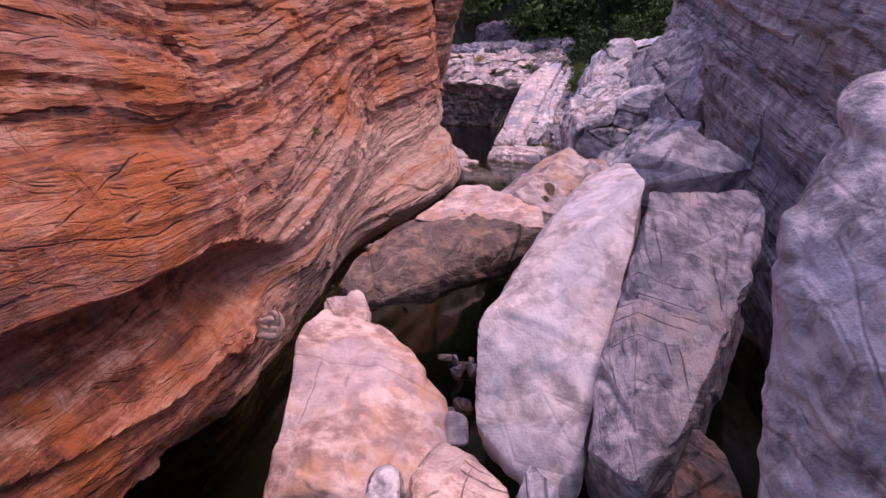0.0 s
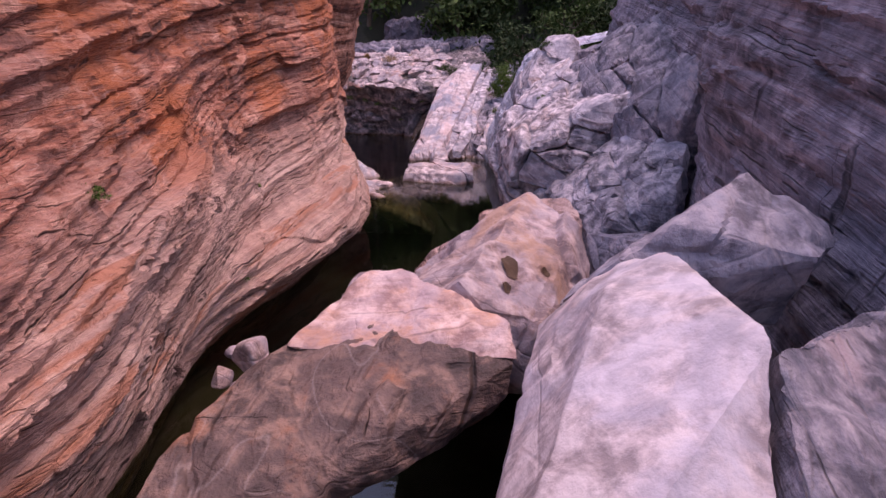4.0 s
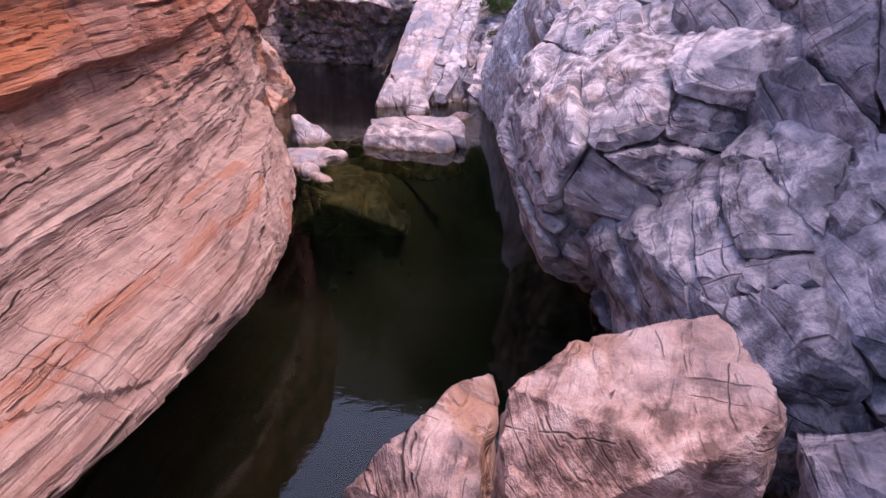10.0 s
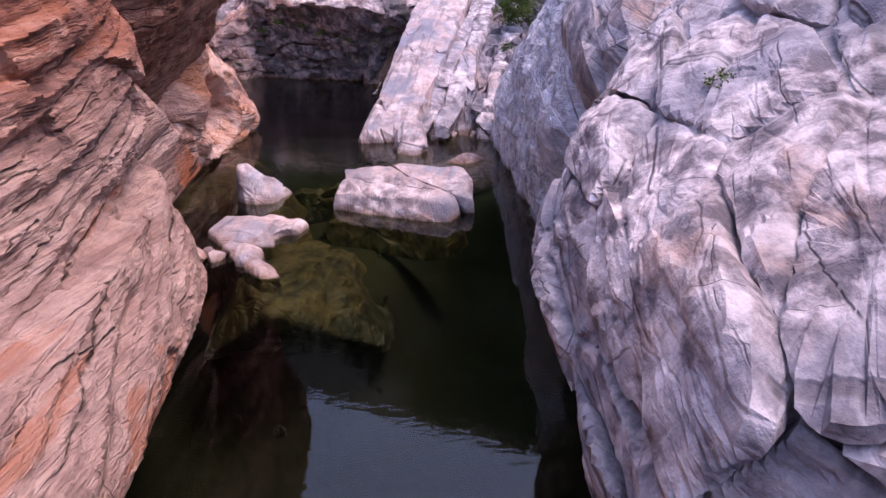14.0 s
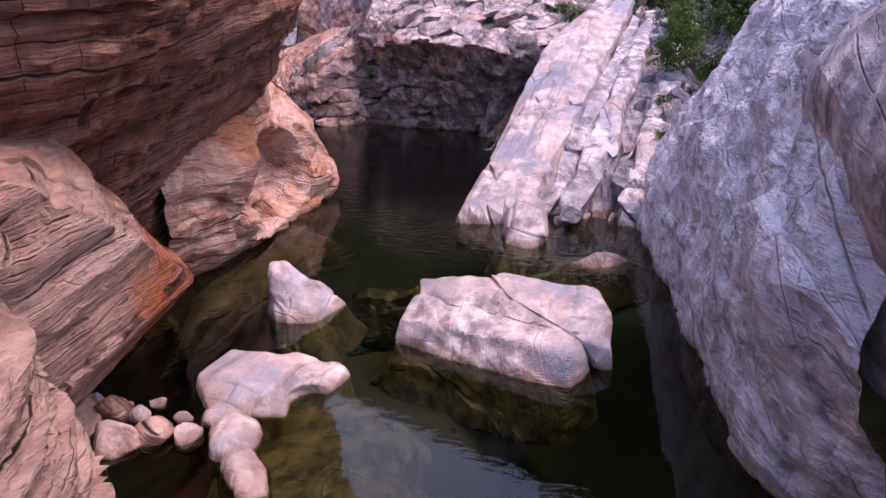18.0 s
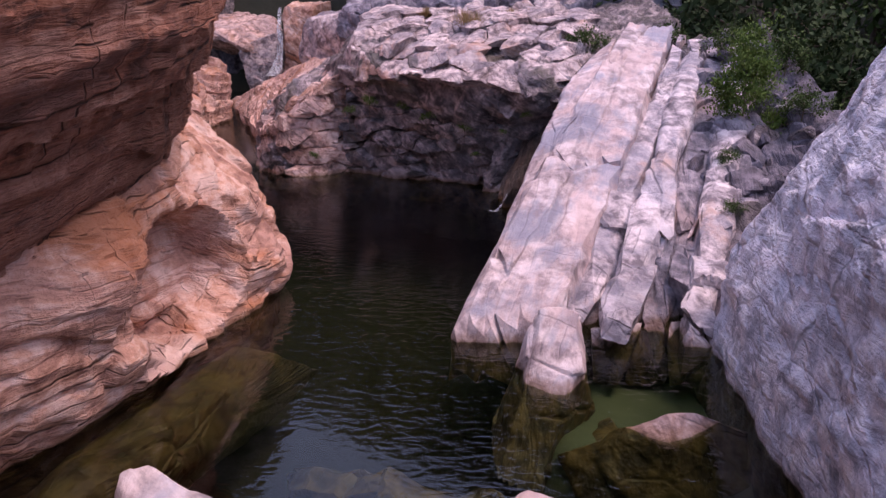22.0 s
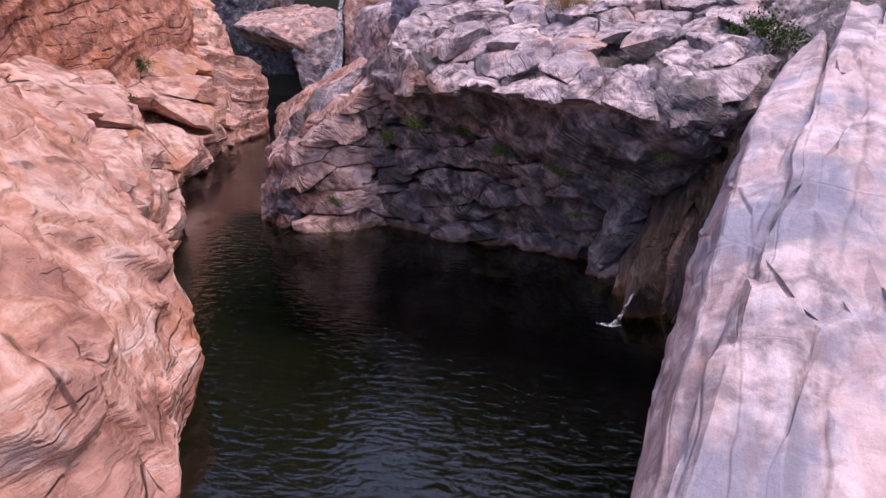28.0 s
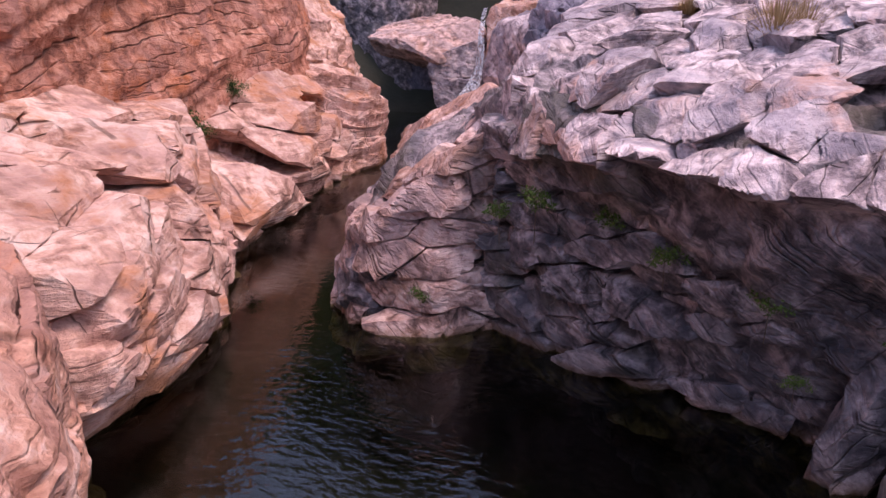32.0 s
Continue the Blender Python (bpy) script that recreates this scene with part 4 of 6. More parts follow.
FAR_WEST = [
    [(-4.2, 38, 1), (-4.4, 38, 3), (-4.6, 38, 4.5), (-5, 38, 6), (-7, 38, 11)],
    [(-5.6, 43, 1), (-5.8, 43, 3), (-5.9, 43, 4.5), (-6.2, 43, 6), (-8, 43, 11)],
    [(-7.6, 48, 1), (-7.8, 48, 3), (-8, 48, 4.5), (-8.4, 48, 6), (-10, 48, 11)],
    [(-8.6, 53, 1), (-8.8, 53, 2.8), (-9.2, 53, 4.5), (-9.6, 53, 6), (-11.5, 53, 11)],
    [(-9.4, 58, 1), (-9.6, 58, 2.8), (-10, 58, 4.5), (-10.6, 58, 6), (-13, 58, 11)],
    [(-13, 64, 1), (-13, 64, 3), (-13.4, 64, 4.5), (-14, 64, 6), (-17, 64, 11)]]
loft("wall_far_west", FAR_WEST, 180, 110, SCARP, LAYERED, "weathered orange rock wall behind the pink bank", "rock wall", 11, 0.8)
Z_RIGHT = (-1, 0.5, 1.5, 2.5, 3.5, 4.5, 6, 9)
RIGHT = [
    (-8, 6, 6, 6, 6, 6.2, 6.4, 7, 8),
    (4, 5.2, 5.2, 5.2, 5.3, 5.5, 5.7, 6.2, 7),
    (9, 5.2, 5.2, 5.2, 5.3, 5.5, 5.7, 6, 7),
    (12, 5.3, 5.4, 5.6, 5.7, 5.8, 5.9, 6.2, 7),
    (14.3, 5.3, 5.5, 5.7, 5.8, 5.8, 5.9, 6.2, 7),
    (17, 6.2, 6.3, 6.3, 6.2, 6.15, 6.1, 6.3, 7.5),
    (18.6, 6.9, 7.0, 6.95, 6.8, 6.7, 6.75, 7.0, 8.2),
    (20, 7.2, 7.3, 7.3, 7.4, 7.5, 7.6, 7.8, 8.6),
    (22, 7, 7, 7, 7.2, 7.4, 7.7, 8.1, 9),
    (30, 8, 8, 8, 8.2, 8.4, 8.6, 9, 10)]
loft("wall_east", face(RIGHT, Z_RIGHT, 5), 420, 240, SLATE, dict(LAYERED, bed="east", ease=lambda V: 1.0, warp=0.08, courses=((0.9, 0.12), (0.3, 0.05), (0.1, 0.02)), facets=(((2.6, 1.5, 0.8), 0.20, 0.14, 0.03), ((0.9, 0.5, 0.3), 0.14, 0.04, 0.01))), "dark grey slaty gorge wall with thin layers", "rock wall", 13, 0.8, flip=True)


def profile(x, *yz):
    return [(x, y, z) for y, z in yz]


CLIFF_ROWS = [
    profile(-4.2, (51.5, -1.5), (51.5, 0), (51.6, 0.5), (51.8, 1.0), (52.4, 1.3), (53.5, 1.5), (57, 1.8)),
    profile(-3.4, (48.4, -1.5), (48.3, 0), (48.5, 0.6), (48.9, 1.1), (49.6, 1.5), (51, 1.9), (56, 2.2)),
    profile(-2.6, (47.7, -1.5), (47.6, 0), (47.6, 0.7), (47.8, 1.3), (48.5, 1.8), (50.3, 2.3), (56, 2.6)),
    profile(-1.5, (47.8, -1.5), (47.75, 0), (47.8, 0.9), (48, 1.7), (48.7, 2.4), (50.5, 3.0), (56, 3.4)),
    profile(-0.7, (48.5, -1.5), (48.4, 0), (48.4, 1), (48.4, 2), (48.4, 2.9), (49.2, 3.6), (56, 4.2)),
    profile(0.5, (48.6, -1.5), (48.5, 0), (48.2, 1), (47.8, 2), (47.2, 2.8), (48.3, 3.5), (56, 4.4)),
    profile(2, (47.5, -1.5), (47.3, 0), (47.2, 0.8), (46.9, 1.7), (46.4, 2.85), (47.7, 3.35), (56, 4.5)),
    profile(3.5, (46.9, -1.5), (46.8, 0), (46.5, 0.8), (46.0, 1.6), (45.6, 2.65), (46.9, 3.3), (56, 4.6)),
    profile(5, (47.3, -1.5), (47.2, 0), (46.9, 0.8), (46.2, 1.8), (45.7, 2.8), (47.4, 3.5), (56, 4.7)),
    profile(7, (49, -1.5), (49, 0), (49, 0.8), (49, 1.8), (49, 2.8), (50, 3.7), (56, 4.9)),
    profile(9, (50, -1.5), (50, 0), (50, 0.8), (50, 1.8), (50, 2.9), (51, 4.0), (56, 5.4))]
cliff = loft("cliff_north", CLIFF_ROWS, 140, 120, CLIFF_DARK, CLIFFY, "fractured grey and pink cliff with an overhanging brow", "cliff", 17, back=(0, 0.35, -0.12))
SOUTH_FACES = ((-1, 0, 0), (0, -1, 0), (0, 0, 1), (0.3, -0.8, -0.4))
broken(cliff, [(-3.3, 48.2, -.5), (-2.6, 47.55, -.5), (-1.4, 47.65, -.5), (-.6, 48.3, -.5), (-3.3, 48.8, 1.2), (-2.5, 48.0, 1.6), (-1.3, 48.4, 2.5), (-.8, 49.2, 3.0), (-1.2, 50.8, 3.2), (-3.4, 51.5, 2.0), (-3.8, 50, 1.2), (-1, 53, 3.3), (-4, 53, 1.9), (-1, 53, -.5), (-4, 53, -.5)], (0.85, 0.6, 0.26), "ledge", ROSE, BLOCK, 151, 0.10, 0.016, SOUTH_FACES, edge=0, tilt=0.2)
# lower face: the brow's shade is painted in with the darker gneiss
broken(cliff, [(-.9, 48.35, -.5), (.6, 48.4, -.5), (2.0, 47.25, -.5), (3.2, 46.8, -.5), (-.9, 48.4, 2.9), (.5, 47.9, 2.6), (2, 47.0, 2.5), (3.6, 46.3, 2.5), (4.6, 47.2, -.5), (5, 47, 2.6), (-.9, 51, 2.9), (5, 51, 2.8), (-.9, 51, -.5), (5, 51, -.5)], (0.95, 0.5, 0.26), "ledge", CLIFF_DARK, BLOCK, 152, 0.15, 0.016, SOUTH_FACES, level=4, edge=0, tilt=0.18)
broken(cliff, [(-.8, 48.6, 2.6), (.53, 46.9, 2.75), (2, 46.15, 2.8), (4.1, 45.6, 2.65), (5.2, 46.4, 2.9), (5.6, 47.2, 3.1), (-.6, 49.2, 3.75), (.6, 48, 3.55), (2.2, 47.6, 3.45), (4.2, 46.8, 3.4), (5.3, 47.3, 3.55), (-1, 54, 4.4), (6.5, 54, 5.0), (6.5, 50, 4.1), (0, 50, 2.2), (5, 49, 2.2)], (1.0, 0.5, 0.36), "cliff", CLIFF, BLOCK, 153, 0.2, 0.016, SOUTH_FACES, edge=0, tilt=0.14)

# ---- great boulders at the start ----
boulder("boulder", [(-1.95, 8.9, 1.38), (-1.72, 9.5, 1.42), (-1.2, 9.7, 1.36), (-.6, 9.2, 1.10), (.04, 8.3, .84), (.12, 7.6, .6), (-.1, 7.0, .5), (-.6, 6.4, .55), (-1.86, 7.3, 1.0), (-1.84, 6.2, .55), (-1.1, 6.2, .72), (-.8, 8.3, 1.22), (-2.0, 9.4, -.3), (.2, 8.2, -.3), (0, 6.3, -.3), (-2.0, 6.2, -.3)], OCHRE, WORN, "pale pink and ochre worn boulder in the gorge", level=7, edge=70, crease=0, chip=4, seed=21, group="gorge boulders", dents=(((-1.0, 9.75, 1.35), (0.45, 0.5, 0.35), (0, 0, -0.12)),))
boulder("boulder", [(-1.75, 9.35, 1.15), (-1.7, 9.6, 1.52), (-1.25, 9.9, 1.48), (-1.12, 9.55, 1.2), (-1.5, 9.3, 1.3), (-1.2, 10.2, 1.1), (-1.7, 10.0, .9)], OCHRE, SLABBY, "small pink block resting against a worn boulder", level=5, edge=0, chip=4, seed=121, group="gorge boulders")
prop = boulder("boulder", [(-1.65, 10.22, 1.35), (-1.31, 10.1, 1.08), (-.52, 10.6, 1.02), (.29, 11.1, 1.2), (1.64, 11.75, 1.62), (1.74, 11.83, 1.95), (1.74, 12.2, 2.15), (1.09, 12.9, 2.30), (.72, 13.4, 2.34), (.34, 13.45, 2.30), (-.86, 12.0, 1.9), (-1.45, 11.0, 1.68), (1.5, 13.6, 1.2), (.2, 13.8, 1.2), (-1.2, 12.2, .6), (0, 12, .75), (1.5, 12.5, 1.0)], BROWN, SLABBY, "dark brown boulder with ochre streaks, propped over water", level=7, edge=0, chip=4, seed=22, group="gorge boulders")
cap = boulder("top_layer", [(-.55, 12.3, 2.02), (.34, 13.5, 2.40), (.75, 13.45, 2.43), (1.12, 12.95, 2.40), (1.80, 12.2, 2.25), (1.82, 11.84, 1.98), (1.1, 12.2, 1.98), (.3, 12.4, 1.98), (.3, 13.6, 1.9), (1.6, 13, 1.7), (1.75, 12.2, 1.75)], OCHRE, SLABBY, "pink and orange weathered top", "", level=6, edge=40, chip=3, seed=122)
cap.parent = prop
cap.location -= prop.location
boulder("boulder", [(2.75, 11.05, 3.23), (2.98, 11.3, 3.2), (2.65, 11.65, 3.03), (2.81, 11.86, 2.92), (2.72, 9.25, 3.28), (2.22, 10.8, 3.08), (1.6, 9.7, 2.72), (1.0, 8.6, 2.3), (.41, 7.6, 1.91), (.95, 8.0, 1.9), (1.72, 7.75, 1.42), (.36, 7.2, 1.07), (.38, 7.1, .9), (.72, 6.9, .4), (1.1, 6.6, .2), (1.56, 6.85, .8), (1.5, 6.8, .2), (2.0, 11.95, 2.3), (2.1, 12.0, 1.2), (1.0, 9.5, .3), (2.8, 11.9, 1.2), (2.6, 9.2, 1.2), (.6, 8, 0)], CHALK, dict(WORN, swell=0.02, ridge=((1.1, 0.012),), facets=(((1.9, 1.3, 1.0), 0.05, 0.01, 0.004),)), "tall white worn slab boulder leaning on its neighbour", level=7, edge=0, chip=2, crease=45, seed=23, group="gorge boulders", dents=(((1.1, 7.1, 1.15), (0.5, 0.6, 0.6), (0, 0.12, 0)),))
boulder("boulder", [(2.78, 9.3, 3.16), (4.9, 10.6, 2.92), (5.1, 11.1, 2.72), (2.4, 8.2, 2.55), (1.5, 6.72, .96), (1.85, 5.9, .95), (2.4, 6.3, 1.2), (3.4, 7.6, 2.1), (4.4, 9.3, 2.5), (3, 11, 1), (4.5, 10, .5), (2.5, 6.5, -.2), (1.7, 7, -.2), (4, 11.5, 1.5)], GREY, SLABBY, "grey lavender slab boulder with straight cracks", level=7, edge=0, chip=4, seed=24, group="gorge boulders")
boulder("boulder", [(4.38, 12.59, 3.69), (3.33, 11.95, 3.26), (4.71, 11.69, 2.97), (2.2, 12.05, 2.5), (5.6, 12.6, 2.9), (5.4, 13.6, 2.9), (3.5, 13.2, 2.6), (2.6, 12.9, 2.0), (3.6, 12.1, 2.3), (4.8, 12.3, 2.0), (4.5, 14, 1.6)], LAVENDER, SLABBY, "grey wedge boulder with a sharp top", level=6, edge=0, chip=3, seed=25, group="gorge boulders")
holed = boulder("boulder", [(2.85, 15.86, 2.86), (3.39, 15.25, 2.46), (3.6, 15.2, 1.9), (2.99, 14.2, 1.8), (2.43, 13.0, 1.76), (2.19, 13.0, 1.95), (1.65, 13.0, 2.08), (1.38, 13.2, 2.36), (2.2, 14.1, 2.36), (1.15, 16.4, 1.4), (1.05, 15.2, 1.95), (.85, 14.2, 1.95), (.55, 13.7, 1.6), (2.1, 16.8, 1.9), (3.3, 16.6, 1.9), (1.2, 16.3, 0), (3.5, 16.9, .5), (3.4, 14.5, 0), (.8, 14.5, .5), (2.3, 12.9, 1.0)], PEACH, SLABBY, "pink and ochre boulder with a worn pothole", level=7, edge=0, crease=38, chip=5, seed=27, group="gorge boulders", dents=(((1.9, 14.6, 2.35), (0.75, 0.5, 0.5), (0, 0, -0.14)), ((1.25, 15.3, 2.0), (0.5, 0.5, 0.5), (0.1, 0, -0.12))), pits=((2.13, 14.05, 0.24, 0.10), (2.18, 13.8, 0.24, 0.10), (2.05, 13.42, 0.16, 0.08), (2.7, 14.0, 0.16, 0.08)))
top = np.array([v.co[:] for v in holed.data.vertices]) + np.array(holed.location)
top = top[top[:, 2] > 1.2]
for px, py, rx, ry in ((2.15, 13.92, 0.10, 0.22), (2.02, 13.5, 0.05, 0.05), (2.66, 14.05, 0.05, 0.06)):
    rim = []
    for ring_ in (0.0, 0.35, 0.7, 1.0):
        for w in np.linspace(0, 2 * math.pi, 17)[:-1]:
            x, y = px + ring_ * rx * math.cos(w) * (1 + 0.2 * math.sin(3 * w)), py + ring_ * ry * math.sin(w)
            rim.append((x, y, top[np.argsort((top[:, 0] - x) ** 2 + (top[:, 1] - y) ** 2)[:4], 2].max() + 0.012))
    quads = [(16 * a + k, 16 * a + (k + 1) % 16, 16 * a + 16 + (k + 1) % 16, 16 * a + 16 + k) for a in range(3) for k in range(16)]
    part("pothole_silt", np.array(rim) - np.array(holed.location), np.array(quads), MUD, holed, "damp brown silt")
boulder("boulder", [(2.42, 17.85, 2.13), (2.94, 18.2, 2.12), (4.29, 18.4, 2.22), (4.26, 17.5, 2.05), (3.88, 17.2, 2.02), (3.54, 17.1, 2.0), (2.35, 17.6, 1.84), (2.4, 17.2, 1.4), (2.6, 18.3, .3), (4, 18.6, .8), (4.2, 17.4, .3), (2.5, 17.3, .3)], ROSE, JOINTED, "flat-topped pink block with layered sides", level=6, edge=0, chip=4, gain=0.4, seed=28, group="gorge boulders")
boulder("boulder", [(1.32, 18.4, .9), (1.73, 18.45, 1.33), (2.25, 18.9, 1.38), (2.8, 19.6, 1.05), (1.95, 17.9, .85), (2.2, 17.6, 1.15), (1.3, 18.5, -.3), (2.7, 19.5, -.3), (2.4, 17.4, -.3), (1.7, 17.8, -.2)], ROSE, JOINTED, "angular purplish pink boulder at the edge of the pool", level=6, edge=0, chip=4, gain=0.4, seed=29, group="gorge boulders")
boulder("boulder", [(.98, 17.3, 1.23), (1.1, 17.0, 1.12), (.22, 16.4, 1.47), (-.13, 15.75, 1.2), (.33, 16.3, 1.03), (.75, 16.5, 1.06), (.0, 15.9, .85), (.2, 16.3, .5), (.7, 16.5, .55), (.9, 16.95, .3), (.6, 17.05, -.45), (.35, 17.0, .5)], PEACH, SLABBY, "small angular pink boulder beside the water", level=6, edge=0, chip=3, seed=30, group="gorge boulders")
boulder("boulder", [(4.7, 17.9, 1.42), (5.05, 15.75, 1.93), (5.25, 15.95, 1.4), (4.2, 17.2, 1.82), (4.2, 16.4, 1.2), (5.5, 17.5, 1.7), (5.6, 16.2, 1.9), (4.3, 17, 1.0), (5.5, 16, .9), (5.4, 18, .4), (5.7, 17, .2)], GREY, SLABBY, "smooth grey slab against the gorge wall", level=6, edge=0, chip=4, seed=31, group="gorge boulders")
boulder("boulder", [(4.27, 15.5, 1.69), (4.06, 15.8, 1.47), (3.9, 14.2, 1.65), (3.5, 14.4, 1.35), (3.4, 14.5, 0), (4.4, 14.5, .3), (4.2, 15.7, .3)], PALE, SLABBY, "narrow grey boulder in a gap", level=5, edge=0, chip=4, seed=32, group="gorge boulders")
boulder("boulder", [(2.6, 5.6, 4.1), (2.45, 5.2, 2), (2.5, 5, .5), (3.2, 5.8, 4.9), (4, 6.2, 5.3), (4.8, 5, 5.2), (5.2, 3.4, 5), (5, 3.4, 0), (4.5, 6.7, 0), (3.1, 4.1, .5), (2.9, 4.1, 3.3)], LAVENDER, WORN, "huge smooth lavender boulder with rounded shoulders", level=7, edge=10, seed=33, gain=1.3, crease=0, group="gorge boulders")
boulder("boulder", [(2.36, 5.85, 1.57), (2.5, 5.4, 1.5), (1.9, 5.3, 1.15), (2.6, 5.0, 1.2), (1.8, 5, .2), (2.7, 5, .2), (2.6, 6.0, .2), (2.1, 5.9, .3)], BROWN, SLABBY, "reddish brown rock in a cleft", level=5, edge=0, chip=5, seed=34, group="gorge boulders")
boulder("boulder", [(-.3, 5.75, 1.1), (-.08, 6.2, 1.2), (.26, 6.2, 1.17), (.62, 5.8, 1.08), (.72, 5.3, .95), (-.4, 5.0, 1.1), (-.5, 5, 0), (.7, 5, 0), (.6, 6.3, 0), (-.2, 6.3, 0)], ROSE, SLABBY, "low pink rock among the boulders", level=6, seed=35, group="gorge boulders")

boulder("boulder", [(-.62, 5.8, 1.1), (-.4, 5.95, 1.12), (-.42, 5.3, 1.05), (-.7, 5.2, 1.0), (-.75, 5.9, .3), (-.3, 5.9, .3), (-.5, 5, .2)], PALE, SLABBY, "small pale rock wedged beside a larger one", level=5, edge=0, chip=3, seed=36, group="gorge boulders")
boulder("boulder", [(.89, 6.25, 1.0), (1.12, 5.9, .9), (.7, 5.9, .85), (1.1, 5.3, .6), (.7, 5.2, .6), (1.2, 6.2, 0), (.7, 6.3, 0), (1.2, 5.2, 0)], GREY, SLABBY, "small grey rock at the foot of a slab", level=5, edge=0, chip=3, seed=37, group="gorge boulders")
boulder("boulder", [(.05, 7.75, .75), (.28, 7.6, .72), (.3, 7.3, .5), (.05, 7.3, .5), (.3, 7.8, .3), (0, 7.8, .2)], CHALK, WORN, "pale rounded stone between two boulders", "stone", level=4, edge=8, seed=38, gain=0.3, group="gorge boulders")

# ---- east side rocks ----
mass("rock_buttress", [(3.85, 24.5, 2.3), (4.3, 25.9, 2.2), (4.45, 25.4, 3.2), (5.2, 23.5, 3.6), (5.9, 23.8, 4), (4.2, 21.6, 2.8), (4.9, 21.5, 3.1), (4.0, 22.3, 1.0), (4.3, 23.5, .6), (4.8, 26.2, .5), (5.6, 27.4, 2.5), (5.7, 27.4, 3.6), (7.2, 22, 4.2), (7.2, 28, 5), (5.5, 21.5, 1), (5.2, 24, -.6), (5.6, 27, -.6), (7, 24, -.6)], (1.35, 0.95, 0.5), "buttress", PALE, BUTTRESS, "pale fractured rock buttress with flat pink ledges", 41, core=0.88, amp=0.09, gap=0.022, level=5, edge=40, tilt=0.09)
mass("rock_buttress", [(4.45, 21.9, 1.6), (4.6, 20.4, 1.4), (4.6, 19.9, 1.85), (5.2, 21.0, 2.3), (5.6, 20.2, 2.55), (5.5, 18.4, 2.0), (4.9, 18.6, 1.1), (4.5, 20.6, -.3), (5, 22.8, -.3), (6.4, 18.3, 2.2), (6.5, 21.5, 3.0), (7, 19.3, 3.0), (6.8, 22.5, 2), (7, 18.4, -.3), (4.8, 18.6, -.3)], (1.4, 0.9, 0.5), "buttress", FOOT, BUTTRESS, "grey jointed rock foot rising from the pool", 42, core=0.88, amp=0.10, gap=0.022, level=4, edge=30, tilt=0.12)
mass("rock_dome", [(5.4, 27.5, 3.4), (5.5, 30.2, 3.6), (6.1, 28.4, 4.7), (6.8, 29.6, 5.35), (7.4, 28.8, 5.3), (7.6, 30.5, 5.2), (6.3, 31, 4.2), (8, 27.6, 4), (6, 27, 1.5), (8.5, 31, 2), (6, 31, 1.5)], (1.7, 1.2, 0.9), "right", PALE, SMOOTH_BLOCK, "white rounded rock dome with orange stains", 43, amp=0.05, gap=0.006, edge=30, tilt=0.06, level=3)
mass("rock_mass", [(6.3, 21.4, 3.3), (6.0, 23.2, 4.0), (6.4, 26, 4.4), (7.4, 24.6, 5.3), (9.0, 23.6, 6.2), (8.4, 20.6, 5.4), (7.0, 19.6, 3.6), (6.6, 20, 2.2), (6.2, 22, 1.6), (9.5, 27.5, 5.6), (7.4, 27.8, 4.9), (10, 20, 2), (6.5, 27, 1.6), (10, 28, 2)], (1.7, 1.2, 0.8), "right", GREY, BLOCK, "high grey and white rock mass with dark cracks", 45, core=0.86, amp=0.14, gap=0.006, level=4, edge=26)
Z_SHOULDER = (-0.8, 0, 1, 2, 3, 4, 4.9)
SHOULDER = [
    (28.5, 7.0, 6.6, 5.9, 5.6, 5.8, 6.3, 7.2),
    (29.4, 6.1, 5.8, 5.45, 5.3, 5.55, 6.0, 6.8),
    (31.2, 5.95, 5.8, 5.6, 5.65, 5.85, 6.2, 6.8),
    (33, 5.95, 5.85, 5.8, 5.95, 6.25, 6.7, 7.4),
    (35, 6.0, 5.95, 6.0, 6.25, 6.65, 7.2, 8.0),
    (36.6, 6.1, 6.1, 6.15, 6.45, 6.95, 7.5, 8.4),
    (37.7, 6.2, 6.3, 6.5, 6.9, 7.4, 8.0, 8.9),
    (38.4, 7.2, 7.3, 7.5, 7.9, 8.4, 8.9, 9.6)]
loft("rock_shoulder", face(SHOULDER, Z_SHOULDER, 3), 300, 190, BLUISH, WRINKLED, "smooth bluish rounded rock shoulder beside the pool", "rock", 44, 1.0, kind="", flip=True, crease=0)

# ---- pale slab and its strips ----
for k in range(6):
    w0 = (-0.22, 1.30, 1.80, 2.38, 3.02, 3.58)[k]
    w1 = (1.22, 1.70, 2.24, 2.90, 3.46, 4.2)[k]
    drop = (0.0, -0.16, -0.04, -0.30, -0.12, -0.30)[k]
    reach = (0.0, 0.25, -0.1, 0.35, 0.1, 0.5)[k]
    pts = []
    for w, low in ((w0, 0.25 if k == 0 else 0.05), (w1, 0.1)):
        pts += [(2.9 + w * 0.95, 37.3 + reach, 0.45 + drop - low), (4.3 + w * 0.95, 41 + reach * 0.3, 1.85 + drop - low * 0.5), (5.6 + w * 0.9, 44, 3.1 + drop), (6.8 + w * 0.75, 47, 4.1 + drop)]
        pts += [(2.9 + w * 0.95, 37.0 + reach, -0.6), (3.9 + w * 0.9, 41.5, -0.6), (6.9 + w * 0.75, 47.6, 2.2)]
    mass("rock_slab", pts, (2.6, 1.5, 0.7) if k == 0 else (0.9, 0.5, 0.28), "slab", (WHITE, PALE, PALE, GREY, PALE, DARK)[k], SMOOTH_BLOCK if k == 0 else BLOCK, "long white tilted rock slab striped pink and grey" if k == 0 else "narrow tilted rock strip with broken edges", 50 + k, amp=0.02 if k == 0 else 0.16, gap=0.005 if k == 0 else 0.018, tilt=0.02 if k == 0 else 0.16, level=4, edge=0)
